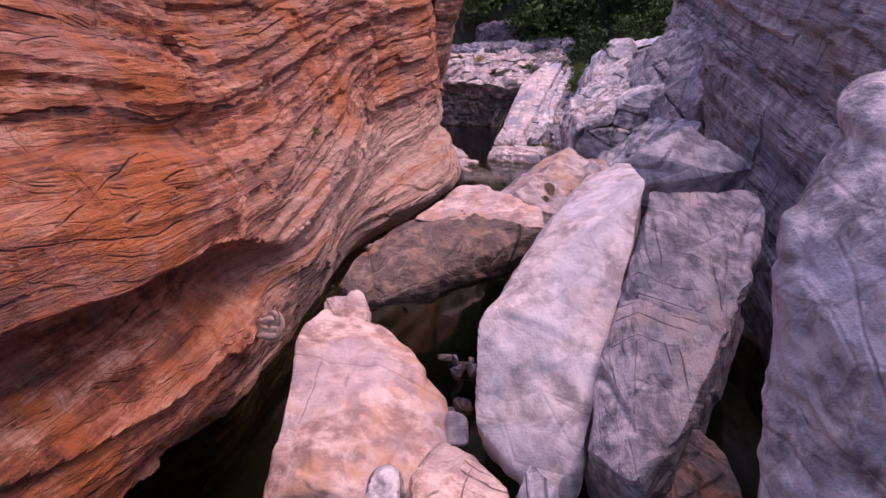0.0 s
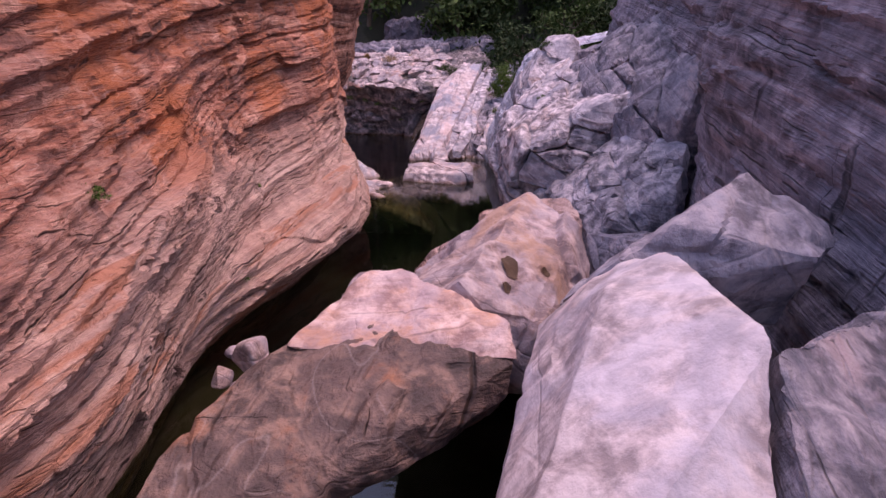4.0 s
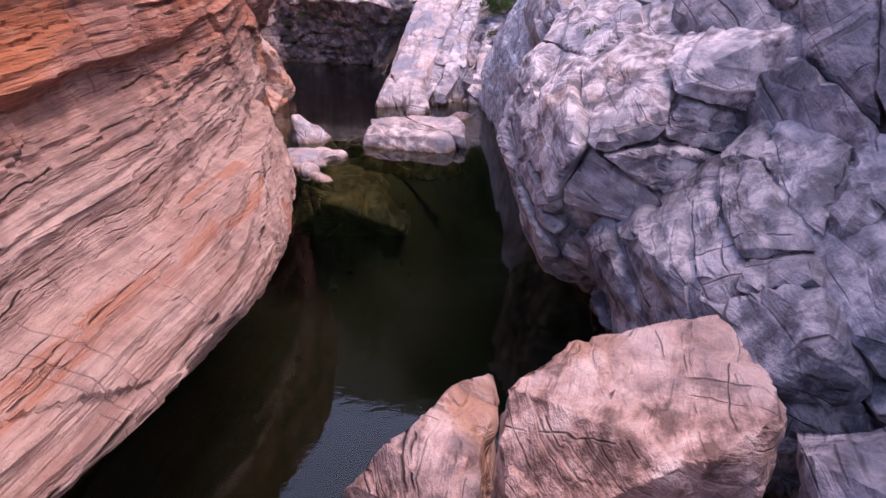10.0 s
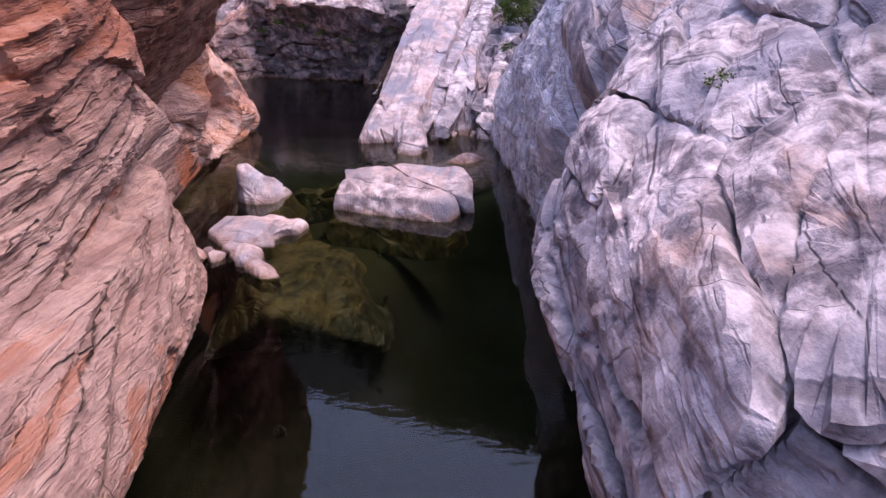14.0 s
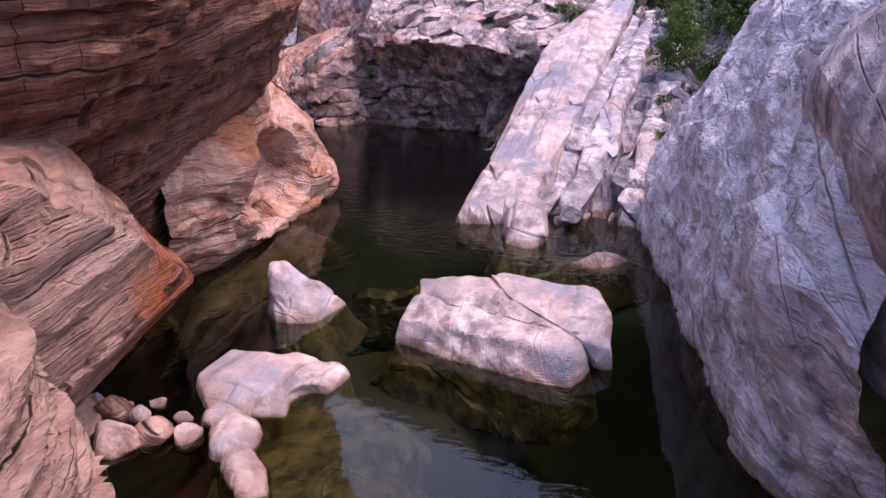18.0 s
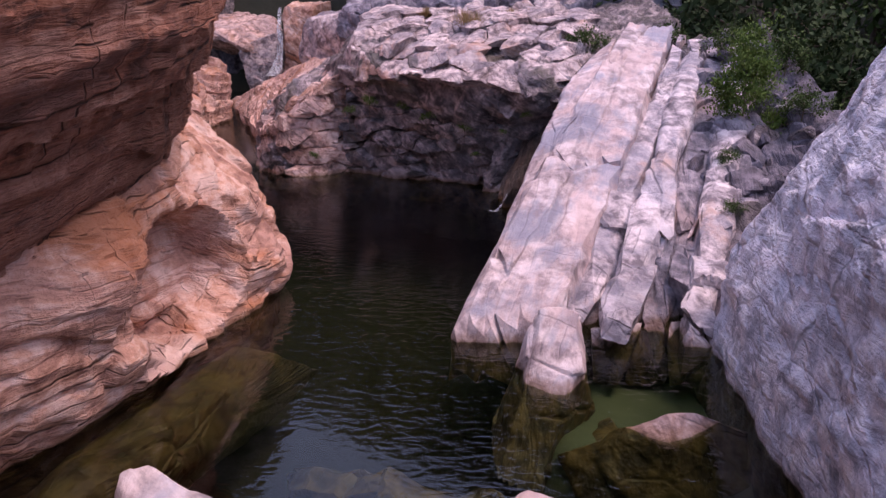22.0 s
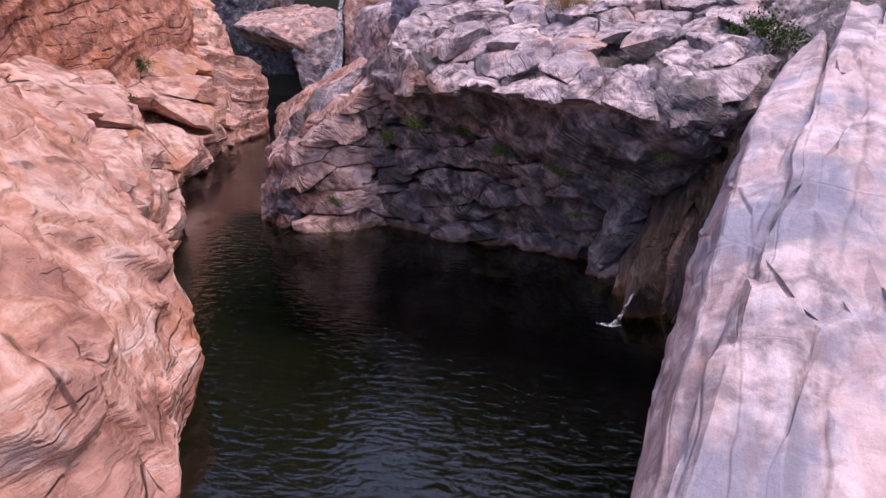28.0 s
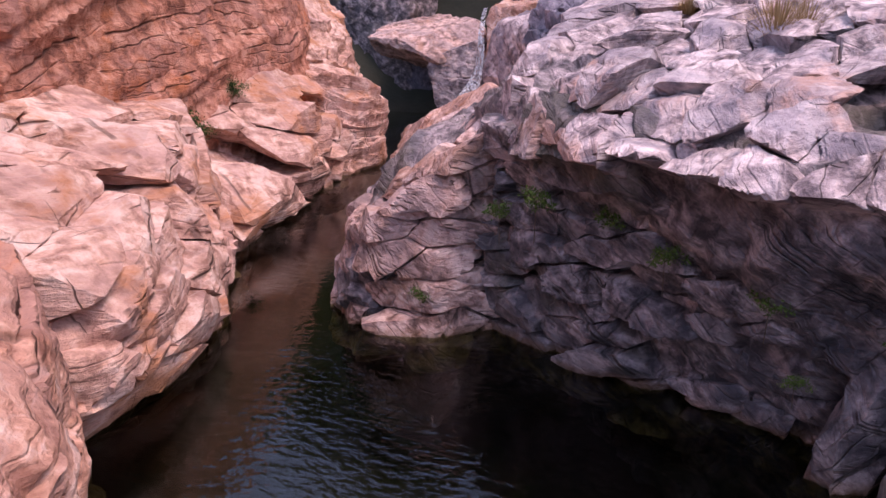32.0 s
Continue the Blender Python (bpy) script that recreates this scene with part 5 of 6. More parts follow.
boulder("rock_slab", [(3.42, 40.8, -.5), (3.48, 40.9, .2), (3.86, 42.4, .3), (4.06, 43.4, 1.0), (4.14, 43.7, -.5), (4.66, 44.3, 1.5), (4.8, 44.1, 2.8), (5.55, 46, 3.35), (5.4, 44, 2.98), (4.3, 41.2, 1.68), (3.3, 38.6, .35), (2.75, 37.8, -.4), (2.8, 37.9, .05), (6.4, 47.2, 3.85), (5.6, 46.5, 1), (4.6, 44.6, -.4), (5, 41, -.4), (4.5, 39, .4)], WHITE, SMOOTH_BLOCK, "smooth blue-stained flank of the tilted white slab", "rock", level=7, edge=40, crease=0, chip=4, seed=59, gain=0.8, dents=(((4.0, 42.6, .9), (0.3, 1.2, 0.5), (0.08, 0, 0)),))
boulder("rock_block", [(3.82, 36.95, .62), (4.3, 37.05, .62), (3.62, 36.44, .14), (4.0, 36.04, .06), (4.22, 36.2, .2), (3.78, 36.6, .42), (4.25, 36.6, .42), (3.25, 35.3, -.75), (3.7, 35.15, -.85), (3.2, 36.3, -.6), (4.5, 36.6, -.6), (4.5, 37.5, -.4), (3.9, 37.6, .3)], WHITE, SMOOTH_BLOCK, "pink rock block at the foot of the slab", level=6, edge=0, chip=3, seed=60)

# ---- rocks in the pool ----
raft = boulder("pool_rock", [(2.15, 32.6, .36), (2.25, 32.9, .46), (4.3, 31.9, .44), (4.15, 31.45, .36), (4.05, 31.35, .02), (2.05, 32.3, .02), (2.1, 32.4, .3), (1.85, 32.0, -.6), (4.1, 31.0, -.7), (4.6, 31.6, -.6), (3.4, 33.1, -.6), (2.2, 33.1, -.6), (3.3, 33.0, .2)], WHITE, dict(BANKED, terraces=((0.3, 0.6, 0.25),)), "flat layered white rock like a raft in the pool", level=6, edge=60, seed=61, gain=0.3, chip=3, group="pool rocks")
for k in range(2):
    bit = boulder("layer", (((2.25, 32.72, .46), (2.27, 33.2, .58), (3.25, 33.3, .58), (4.35, 32.4, .52), (4.3, 31.8, .46), (4.6, 32.3, .2), (2.2, 32.8, .1), (2.3, 33.4, .0), (4.4, 31.8, .05), (3.4, 33.5, -.3)), ((3.25, 33.3, .6), (3.45, 33.45, .62), (4.65, 32.85, .58), (4.75, 32.2, .5), (4.72, 31.75, .3), (4.25, 31.7, .46), (4.8, 32.6, -.1), (4.7, 31.7, -.2), (3.3, 33.5, -.3), (3.5, 32.6, .56)))[k], WHITE, dict(BANKED, terraces=((0.3, 0.6, 0.25),)), "", "", level=6, edge=50, seed=161 + k, gain=0.3, chip=3)
    bit.parent = raft
    bit.location -= raft.location
boulder("pool_rock", [(.15, 33.25, .72), (.39, 33.4, .7), (1.14, 33.39, .06), (.95, 32.79, -.02), (.62, 32.75, .0), (.12, 33.2, 0), (.1, 32.9, -.7), (1.5, 33.6, -.5), (1.2, 32.4, -.6), (.5, 32.4, -.6), (.1, 33.9, -.6), (.5, 33.7, .2)], WHITE, SMOOTH_BLOCK, "tilted white rock wedge with an ochre waterline", level=6, edge=60, seed=62, chip=3, gain=0.7, group="pool rocks")
boulder("pool_rock", [(-.09, 31.19, .12), (.17, 31.63, .22), (.51, 31.55, .22), (1.56, 31.5, .08), (1.46, 31.2, .05), (1.01, 30.56, .03), (.25, 30.52, .06), (.5, 30.9, .22), (-.1, 30.5, -.8), (0, 31.8, -.8), (1.7, 31.4, -.3), (1.2, 30.4, -.5)], WHITE, WORN, "low flat pale rock just above the water", level=6, edge=60, seed=63, chip=4, group="pool rocks", dents=(((1.35, 30.75, .06), (0.4, 0.3, 0.3), (-0.1, 0.14, -0.05)),))
boulder("pool_rock", [(.3, 30.7, .13), (.87, 30.4, .06), (.85, 29.95, .05), (.62, 29.82, .07), (.3, 30.4, .1), (.68, 30.1, .15), (.2, 30.5, -.6), (1.0, 29.7, -.6), (1.1, 30.6, -.5), (.5, 29.7, -.6)], WHITE, SLABBY, "pale notched rock just above the water", level=6, edge=40, seed=66, chip=4, group="pool rocks")
boulder("pool_rock", [(.62, 29.95, .06), (.88, 29.95, .06), (1.15, 29.63, .04), (1.28, 29.28, .0), (1.01, 29.24, .02), (.7, 29.7, .06), (.9, 29.6, .11), (1.3, 28.9, -.5), (.8, 28.9, -.6), (.6, 30.0, -.6), (1.2, 30, -.6)], PEACH, SLABBY, "pale rock tail sloping down under the water", level=5, edge=40, seed=67, chip=3, group="pool rocks")
boulder("pool_rock", [(3.89, 35.37, -.42), (4.73, 35.13, .0), (5.32, 35.15, .03), (5.36, 35.32, .2), (5.05, 35.22, .24), (5.0, 35.02, .04), (6.25, 35.6, -.2), (5.6, 35.9, -.35), (4.0, 35.8, -.7), (6.1, 35.2, -.6), (4.2, 34.8, -.8), (5.2, 34.7, -.6)], PEACH, WORN, "mostly sunken rock with a pink tip above water", level=6, edge=50, chip=4, seed=65, group="pool rocks")
boulder("sunken_rock", [(.5, 30.9, -.14), (1.6, 31.3, -.14), (2.4, 30.8, -.35), (2.2, 29.6, -.3), (1.2, 28.6, -.25), (.7, 29.4, -.12), (3.1, 30.9, -1.2), (3.0, 29.0, -1.3), (0, 29, -1.2), (0, 31.4, -1.2)], PALE, JOINTED, "broad smooth rock lying just under the water", "rock", gain=0.5, level=6, edge=40, seed=166, chip=3, group="sunken rocks")
boulder("sunken_rock", [(1.1, 35.0, -.3), (3.2, 34.6, -.32), (3.3, 34.2, -.3), (1.2, 34.5, -.28), (.9, 35.3, -1.2), (3.6, 34.9, -1.2), (3.5, 33.9, -1.3), (1, 34.1, -1.3)], PALE, JOINTED, "long olive rock bar under the water", "rock", level=5, edge=40, seed=167, chip=3, group="sunken rocks")
boulder("sunken_rock", [(-1.2, 34.2, -.12), (-.9, 33.8, -.3), (-.5, 36.3, -.45), (.1, 37.8, -.55), (-.4, 37.6, -.3), (-1.1, 36, -.3), (.2, 37, -1.2), (-.6, 34.8, -1.2), (-1.6, 33, -1.2), (-1, 38.5, -1.2), (.6, 38.6, -1.2)], WHITE, STRIPED, "yellow algae-covered ledge under the alcove", "rock", level=6, edge=40, seed=168, chip=3, gain=0.5, group="sunken rocks")
boulder("sunken_rock", [(4.3, 35.9, -.55), (4.7, 36.5, -.5), (5.0, 35.6, -.6), (4.6, 34.9, -.4), (4.2, 35, -1.2), (5.3, 35.2, -1.2), (4.9, 36.8, -1.2), (4.2, 36.5, -1.2)], PALE, WORN, "olive boulder under shallow green water", "rock", level=5, edge=14, seed=169, chip=3, group="sunken rocks")
boulder("rock_wedge", [(-.1, 31.5, 1.17), (-.15, 30.6, 1.9), (-.3, 29, 3.0), (-.95, 30.6, 3.0), (-.5, 31.8, 1.35), (-1.6, 31.4, -.3), (-2.2, 30, -.3), (-1.2, 29.2, 0), (-.4, 29.4, 1.0), (-2.6, 28, 3.6), (-2.6, 31.6, 2.4), (-.8, 28, 1)], ORANGE, LAYERED, "orange layered rock wedge overhanging the water", "rock", level=6, edge=0, chip=3, seed=64, gain=0.4)

# ---- gully, rubble and far rocks ----
for k in range(6):
    # steep wet ribs between the slab and the cliff
    w, rise, out = (0.0, 0.22, 0.42, 0.62, 0.86, 1.3)[k], (0.0, 0.12, -0.12, 0.10, -0.15, 0.2)[k], (0.2, 0.35, 0.15, 0.5, 0.3, 0.6)[k]
    boulder("wet_rock", [(4.75 - w, 43.9 + 1.1 * w + out, -.5), (4.6 - w, 43.9 + 1.1 * w + out, .25 + rise), (4.35 - w, 44.2 + 1.1 * w + out, .35 + rise), (4.3 - w, 44.2 + 1.1 * w + out, -.5), (5.3 - w, 45.4 + 0.9 * w, 1.35 + rise), (5.05 - w, 45.5 + 0.9 * w, 1.3 + rise), (6.0 - 0.8 * w, 47.2 + 0.7 * w, 2.7 + rise), (5.75 - 0.8 * w, 47.3 + 0.7 * w, 2.6 + rise), (6.4 - 0.6 * w, 48.6 + 0.4 * w, 3.2), (5.9 - w, 47.5, -.4)], (WET, WET, BROWN, WET, WET, CLIFF_DARK)[k], STRIPED, "wet brown streaked rock rib in the gully", level=5, edge=0, chip=4, seed=70 + k, gain=1.1, group="gully rocks")
boulder("wet_rock", [(3.55, 44.5, .1), (3.72, 44.48, .42), (3.95, 44.65, .52), (4.15, 45.2, .95), (3.7, 45.2, .65), (3.6, 44.6, -.4), (4.2, 44.7, -.4), (4.0, 45.6, -.4)], WET, SMOOTH_BLOCK, "dark wet lip of rock under the trickle", level=5, edge=30, chip=3, seed=79, group="gully rocks")
boulder("far_block", [(-13.8, 69.5, 3.64), (-12.04, 69.5, 3.54), (-10.66, 69.5, 2.75), (-10.35, 69.8, 2.49), (-14.36, 73.0, 4.28), (-12.5, 75.0, 4.76), (-9.6, 73.0, 4.39), (-9.0, 71.5, 3.28), (-13.7, 70.6, 2.8), (-11.76, 71.2, 2.3), (-14, 76, 3.0), (-9.5, 76, 3.0)], ROSE, JOINTED, "pale pink water-worn rock roof over a dark cave", "rock", level=6, edge=0, chip=3, seed=72, gain=0.5, group="far rocks")
boulder("far_block", [(-10.85, 69.6, 2.67), (-8.83, 71.0, 3.6), (-8.96, 71.0, 1.4), (-9.72, 70.0, 0.72), (-10.4, 69.8, -.4), (-10.55, 69.7, 2.03), (-8.8, 71.2, -.4), (-10.2, 74, -.4), (-10.6, 74, 3), (-9, 75, 3.6)], CLIFF, JOINTED, "grey and ochre rock pier beside a dark cave", "rock", level=6, edge=0, chip=3, seed=70, gain=0.6, group="far rocks")
boulder("far_block", [(-8.8, 71.6, .8), (-8.72, 71.9, 5.0), (-6.95, 71.5, 4.95), (-6.75, 71.2, 3.3), (-6.8, 71.0, .8), (-8.5, 71.2, 3.2), (-8.6, 75, 5.4), (-6.5, 75, 5.4), (-6.5, 75, 0), (-8.8, 75, 0)], REDDISH, JOINTED, "orange rock pillar beside a thin waterfall", "rock", level=6, edge=0, chip=3, seed=73, gain=0.6, group="far rocks")
boulder("far_block", [(-4.9, 60, 1.5), (-4.8, 60.5, 4.2), (-3.2, 59, 4.3), (-2.2, 58.4, 4.0), (-2, 58.5, 2), (-3, 62, 4.8), (-1.5, 62, 4.8), (-4.6, 63, 4.6), (-2, 63, 2), (-5, 63, 1)], CLIFF, JOINTED, "purplish rock knob behind the cliff shoulder", "rock", level=5, seed=74, gain=0.6, group="far rocks")
boulder("rock_tongue", [(-10.44, 66.0, 0.08), (-7.61, 62.0, 1.08), (-5.41, 59.0, 1.95), (-4.16, 57.0, 2.52), (-3.14, 55.0, 2.9), (-1.54, 52.0, 3.14), (-3.5, 54.0, 1.92), (-6.2, 58.0, 0.5), (-8.42, 62.0, 0.2), (-4.4, 52.2, .6), (-9.2, 66.5, -.6), (-5, 54, -.6), (-2, 52, -.6), (-3, 62, -.6), (-6.5, 66, .9), (-4, 62, 1.8)], PINK, BANKED, "pale pink rock tongue running back from the cliff", "rock", level=6, edge=0, chip=3, seed=75, gain=0.6)
# DARK gneiss here stands in for the cave's shade
boulder("far_block", [(-14.6, 73.8, -.4), (-14.6, 74.2, 3.2), (-9, 74.5, 3.4), (-9, 74, -.4), (-15, 79, 4), (-9, 79, 4), (-9, 79, -.4)], DARK, JOINTED, "cave back rock with the shade put into its colour", "rock", level=5, seed=76, group="far rocks")
boulder("dark_outcrop", [(2.6, 60.6, 3.6), (3.2, 60.4, 6.6), (4.4, 60, 7.3), (6.4, 60.5, 7.0), (7.2, 60.8, 5.5), (7.2, 60.6, 3.4), (3, 64, 6.8), (7, 64, 7.2), (3, 64, 3.5), (7.4, 64, 3.5)], DARK, BANKED, "dark layered rock outcrop under trees", "rock", level=5, seed=77)
for k in range(7):
    xx, yy = (-1.0, 0.9, 2.6, 4.4, 6.0, 7.6, 9.2)[k], (55.2, 56.0, 55.4, 56.2, 55.6, 56.4, 55.8)[k]
    boulder("ledge_rock", [(xx - 1.2, yy - .3, 3.6), (xx - 1.1, yy, 4.7 + .1 * k), (xx + .9, yy - .5, 4.9 + .1 * k), (xx + 1.2, yy, 3.8), (xx - 1, yy + 2, 5.2 + .1 * k), (xx + 1.1, yy + 2, 5.3 + .1 * k), (xx, yy + 2.4, 3.4)], DARK if k % 2 else GREY, BANKED, "dark layered ledge rock behind the cliff top", "rock", level=5, seed=80 + k, gain=0.7, group="ledge rocks")

stone_meshes = []
rs = np.random.RandomState(7)
for k in range(7):
    c = rs.uniform(-1, 1, (11, 3)) * np.array((0.62, 0.5, 0.4))
    st = boulder("rubble_stone", c, (GREY, CLIFF_DARK, DARK, DARK, GREY, CLIFF_DARK, DARK)[k], SLABBY, "angular grey and pink rubble stone beside the slab", "stone", level=3, seed=90 + k, gain=0.5, group="rubble stones")
    st.location = (7.2 + 0.2 * k, 39 + 0.9 * k, 0.38 * (1.7 + 0.9 * k) + 0.1)
    stone_meshes.append(st)
for k in range(150):
    y = 37.9 + 9.0 * rs.rand() ** 0.9
    x = 6.5 + 0.09 * (y - 38) + 2.6 * rs.rand()
    z = 0.37 * (y - 37.5) - 0.15 + 0.25 * (x - 7) + 0.15 * rs.rand()
    sc = rs.uniform(0.28, 0.85) * (0.7 + 0.5 * rs.rand())
    m = pose(x, y, z, *rs.uniform(0, 360, 3))
    o = copy_thing(stone_meshes[k % 7], m)
    o.scale = (sc, sc, sc)
boulder("rubble_bed", [(6.3, 38, -.5), (6.6, 38.2, .25), (6.9, 42, 1.6), (7.5, 46.5, 3.3), (10, 47, 4.2), (10, 42, 2.4), (9.4, 38.4, .8), (9.4, 38, -.5), (10, 47, 1)], DARK, CLIFFY, "broken grey rubble slope under scattered stones", "rock", level=5, seed=98)

for k in range(10):
    x, y, s_, h_ = ((-.78, 30.51, .17, .15), (-.47, 29.97, .22, .18), (-.44, 30.43, .11, .10), (-.36, 30.71, .09, .06), (-.12, 30.09, .17, .17), (.02, 30.45, .09, .07), (.21, 30.1, .13, .13), (-1.01, 30.62, .14, .13), (-.67, 30.67, .05, .04), (.08, 30.85, .05, .03))[k]
    c = rs.normal(size=(18, 3))
    c = c / np.linalg.norm(c, axis=1, keepdims=True) * rs.uniform(0.92, 1.1, (18, 1)) * np.array((s_, s_ * 0.9, h_ * 1.2)) * 1.25 + np.array((x, y, 0.0))
    boulder("shore_stone", c, (PINK, PEACH, WHITE, CHALK)[k % 4], SMOOTH_BLOCK, "small rounded pinkish stone at the water's edge", "stone", level=4, edge=24, seed=110 + k, gain=0.25, chip=3, group="shore stones")
boulder("shore_ledge", [(-1.41, 29.64, .12), (-1.5, 29.93, .2), (-1.24, 30.21, .2), (-1.07, 30.72, .15), (-.72, 30.22, .06), (-.84, 29.76, .03), (-1.03, 29.62, .03), (-1.9, 31, .15), (-2, 29.5, .1), (-.7, 30.2, -.7), (-.8, 29.6, -.7), (-2, 31, -.7), (-2, 29.4, -.7)], REDDISH, SLABBY, "low reddish rock ledge under the overhang", "rock", level=6, edge=30, chip=3, seed=130)
for k in range(5):
    x, y, z, s_ = ((-1.25, 15.3, .6, .46), (-.62, 14.8, .5, .3), (-1.65, 15.6, .55, .14), (-1.75, 15.1, .4, .25), (-1.2, 13.9, .75, .3))[k]
    c = rs.normal(size=(11, 3))
    c = c / np.linalg.norm(c, axis=1, keepdims=True) * rs.uniform(0.85, 1.1, (11, 1)) * s_ * np.array((1.05, 0.95, 0.8)) + np.array((x, y, z))
    boulder("shore_stone", c, PEACH, WORN, "rounded pale stone at the foot of the wall", "stone", level=5, edge=10, seed=120 + k, gain=0.3, group="shore stones")
for k in range(16):
    o = copy_thing(stone_meshes[(k * 3) % 7], pose(rs.uniform(-0.1, 1.7), rs.uniform(8.6, 11.4), rs.uniform(0.02, 0.14), *rs.uniform(0, 360, 3)))
    s_ = rs.uniform(0.18, 0.45)
    o.scale = (s_, s_, s_ * 0.7)
    o.name = "stream_stone"
    tagged(o, "wet grey stone in the dark stream under the boulders", "stone", "stream stones")
for k in range(60):
    x, y = rs.uniform(-1.6, 1.6), rs.uniform(8.5, 22)
    if k > 35:
        x, y = rs.uniform(0, 3), rs.uniform(28.5, 34)
    s_ = rs.uniform(0.08, 0.26)
    zz = float(ground_z(np.array([x]), np.array([y]))[0])
    o = copy_thing(stone_meshes[k % 7], pose(x, y, zz + 0.05, *rs.uniform(0, 360, 3)))
    o.scale = (s_, s_, s_ * 0.7)
    o.name = "bed_stone"
    tagged(o, "brown stone lying on the stream bed", "stone", "bed stones")

# ---- plants ----
def tube(points, radii, sides=7):
    P, V, F = np.array(points, float), [], []
    for k, p in enumerate(P):
        d = P[min(k + 1, len(P) - 1)] - P[max(k - 1, 0)]
        d /= np.linalg.norm(d)
        a = np.cross(d, (0.3, 0.9, 0.1))
        a /= np.linalg.norm(a)
        b = np.cross(d, a)
        for j in range(sides):
            w = 2 * math.pi * j / sides
            V.append(p + radii[k] * (a * math.cos(w) + b * math.sin(w)))
    for k in range(len(P) - 1):
        for j in range(sides):
            F.append((k * sides + j, k * sides + (j + 1) % sides, (k + 1) * sides + (j + 1) % sides, (k + 1) * sides + j))
    return np.array(V), np.array(F)


def joined(pieces):
    V, F, n = [], [], 0
    for v, f in pieces:
        V.append(v)
        F.append(f + n)
        n += len(v)
    return np.concatenate(V), np.concatenate(F)


def leaves(centres, size, rs, droop=0.3):
    """Small pointed leaves, each bent along its midrib."""
    n = len(centres)
    d = rs.normal(size=(n, 3)) + np.array((0, 0, -droop))
    d /= np.linalg.norm(d, axis=1, keepdims=True)
    up = rs.normal(size=(n, 3)) * 0.6 + np.array((0, 0, 1.0))
    w = np.cross(d, up)
    w /= np.maximum(np.linalg.norm(w, axis=1, keepdims=True), 1e-6)
    k = np.cross(w, d)
    L = size * rs.uniform(0.6, 1.3, (n, 1))
    V = np.stack((centres, centres + d * L * 0.5 + w * L * 0.27 - k * L * 0.05, centres + d * L, centres + d * L * 0.5 - w * L * 0.27 - k * L * 0.05), 1).reshape(-1, 3)
    return V, np.arange(4 * n).reshape(n, 4)


def plant(name, height, spread, clumps, per_clump, leaf, material, seed, label, category, limbs=7, trunk=0.05, low=0.25, group=""):
    rs = np.random.RandomState(seed)
    root = tagged(new(name), label, category, group)
    wood, tips = [], []
    top = np.array((rs.uniform(-.1, .1) * spread, rs.uniform(-.1, .1) * spread, height * 0.82))
    stem = [np.array((0, 0, -0.3)), top * 0.3 + rs.normal(size=3) * 0.02 * height, top * 0.65 + rs.normal(size=3) * 0.03 * height, top]
    wood.append(tube(stem, [trunk, trunk * 0.8, trunk * 0.5, trunk * 0.15]))
    for k in range(limbs):
        f = low + (0.9 - low) * (k + rs.rand()) / limbs
        a = 2.4 * k + rs.uniform(-.4, .4)
        start = top * f
        reach = spread * (0.55 + 0.45 * rs.rand()) * (1.15 - 0.55 * f)
        end = start + np.array((math.cos(a) * reach, math.sin(a) * reach, height * rs.uniform(0.02, 0.22)))
        mid_ = (start + end) / 2 + np.array((0, 0, -0.03 * height))
        wood.append(tube([start, mid_, end], [trunk * 0.45, trunk * 0.3, trunk * 0.08], 5))
        tips += [end, mid_ * 0.4 + end * 0.6, mid_]
    tips.append(top)
    tips = np.array(tips)
    v, f = joined(wood)
    part("trunk", v, f, BARK, root, "grey-brown bark")
    C = []
    for k in range(clumps):
        c = tips[k % len(tips)] + rs.normal(size=3) * np.array((0.17, 0.17, 0.10)) * spread
        r = spread * rs.uniform(0.10, 0.26)
        C.append(c + rs.normal(size=(per_clump, 3)) * np.array((r, r, r * 0.55)))
    v, f = leaves(np.concatenate(C), leaf, rs)
    part("crown", v, f, material, root)
    return root


def scatter(src, places, seed):
    rs = np.random.RandomState(seed)
    for x, y, z, sc in places:
        o = copy_thing(src, pose(x, y, z, 0, 0, rs.uniform(0, 360)))
        o.scale = (sc * rs.uniform(.9, 1.1), sc * rs.uniform(.9, 1.1), sc)


def gz(x, y):
    return float(ground_z(np.array([float(x)]), np.array([float(y)]))[0])


bush = plant("bush", 2.3, 0.95, 90, 90, 0.085, LEAF_LIGHT, 201, "light green leafy bush growing from the rubble", "bush", 9, 0.03, 0.1)
bush.location = (8.05, 42.6, 2.0)
bush.scale = (0.7, 0.7, 0.95)
low_bush = plant("bush", 0.8, 0.5, 34, 50, 0.06, LEAF, 202, "small yellow-green bush at a rock edge", "bush", 7, 0.015, 0.1)
low_bush.location = (5.75, 48.2, 3.35)
scatter(low_bush, [(6.5, 28.8, 4.85, .5), (9.0, 42.2, 2.4, .9), (9.4, 44.2, 3.12, 1.2), (8.6, 45.4, 3.4, 1.1), (7.6, 47.2, 3.4, 1.0), (6.3, 48.6, 3.25, .8), (10.2, 43.4, 1.42, 1.6), (7.4, 41.2, 1.7, .5), (7.1, 39.9, 1.1, .45), (-8.3, 51.2, 1.8, .9), (-8.8, 53.4, 2.5, .6)], 3)
sprig = plant("rock_plant", 0.18, 0.16, 16, 26, 0.032, LEAF_LIGHT, 203, "little green plant rooted in a crack", "plant", 6, 0.005, 0.05)
sprig.location = (-1.78, 17.2, 1.14)
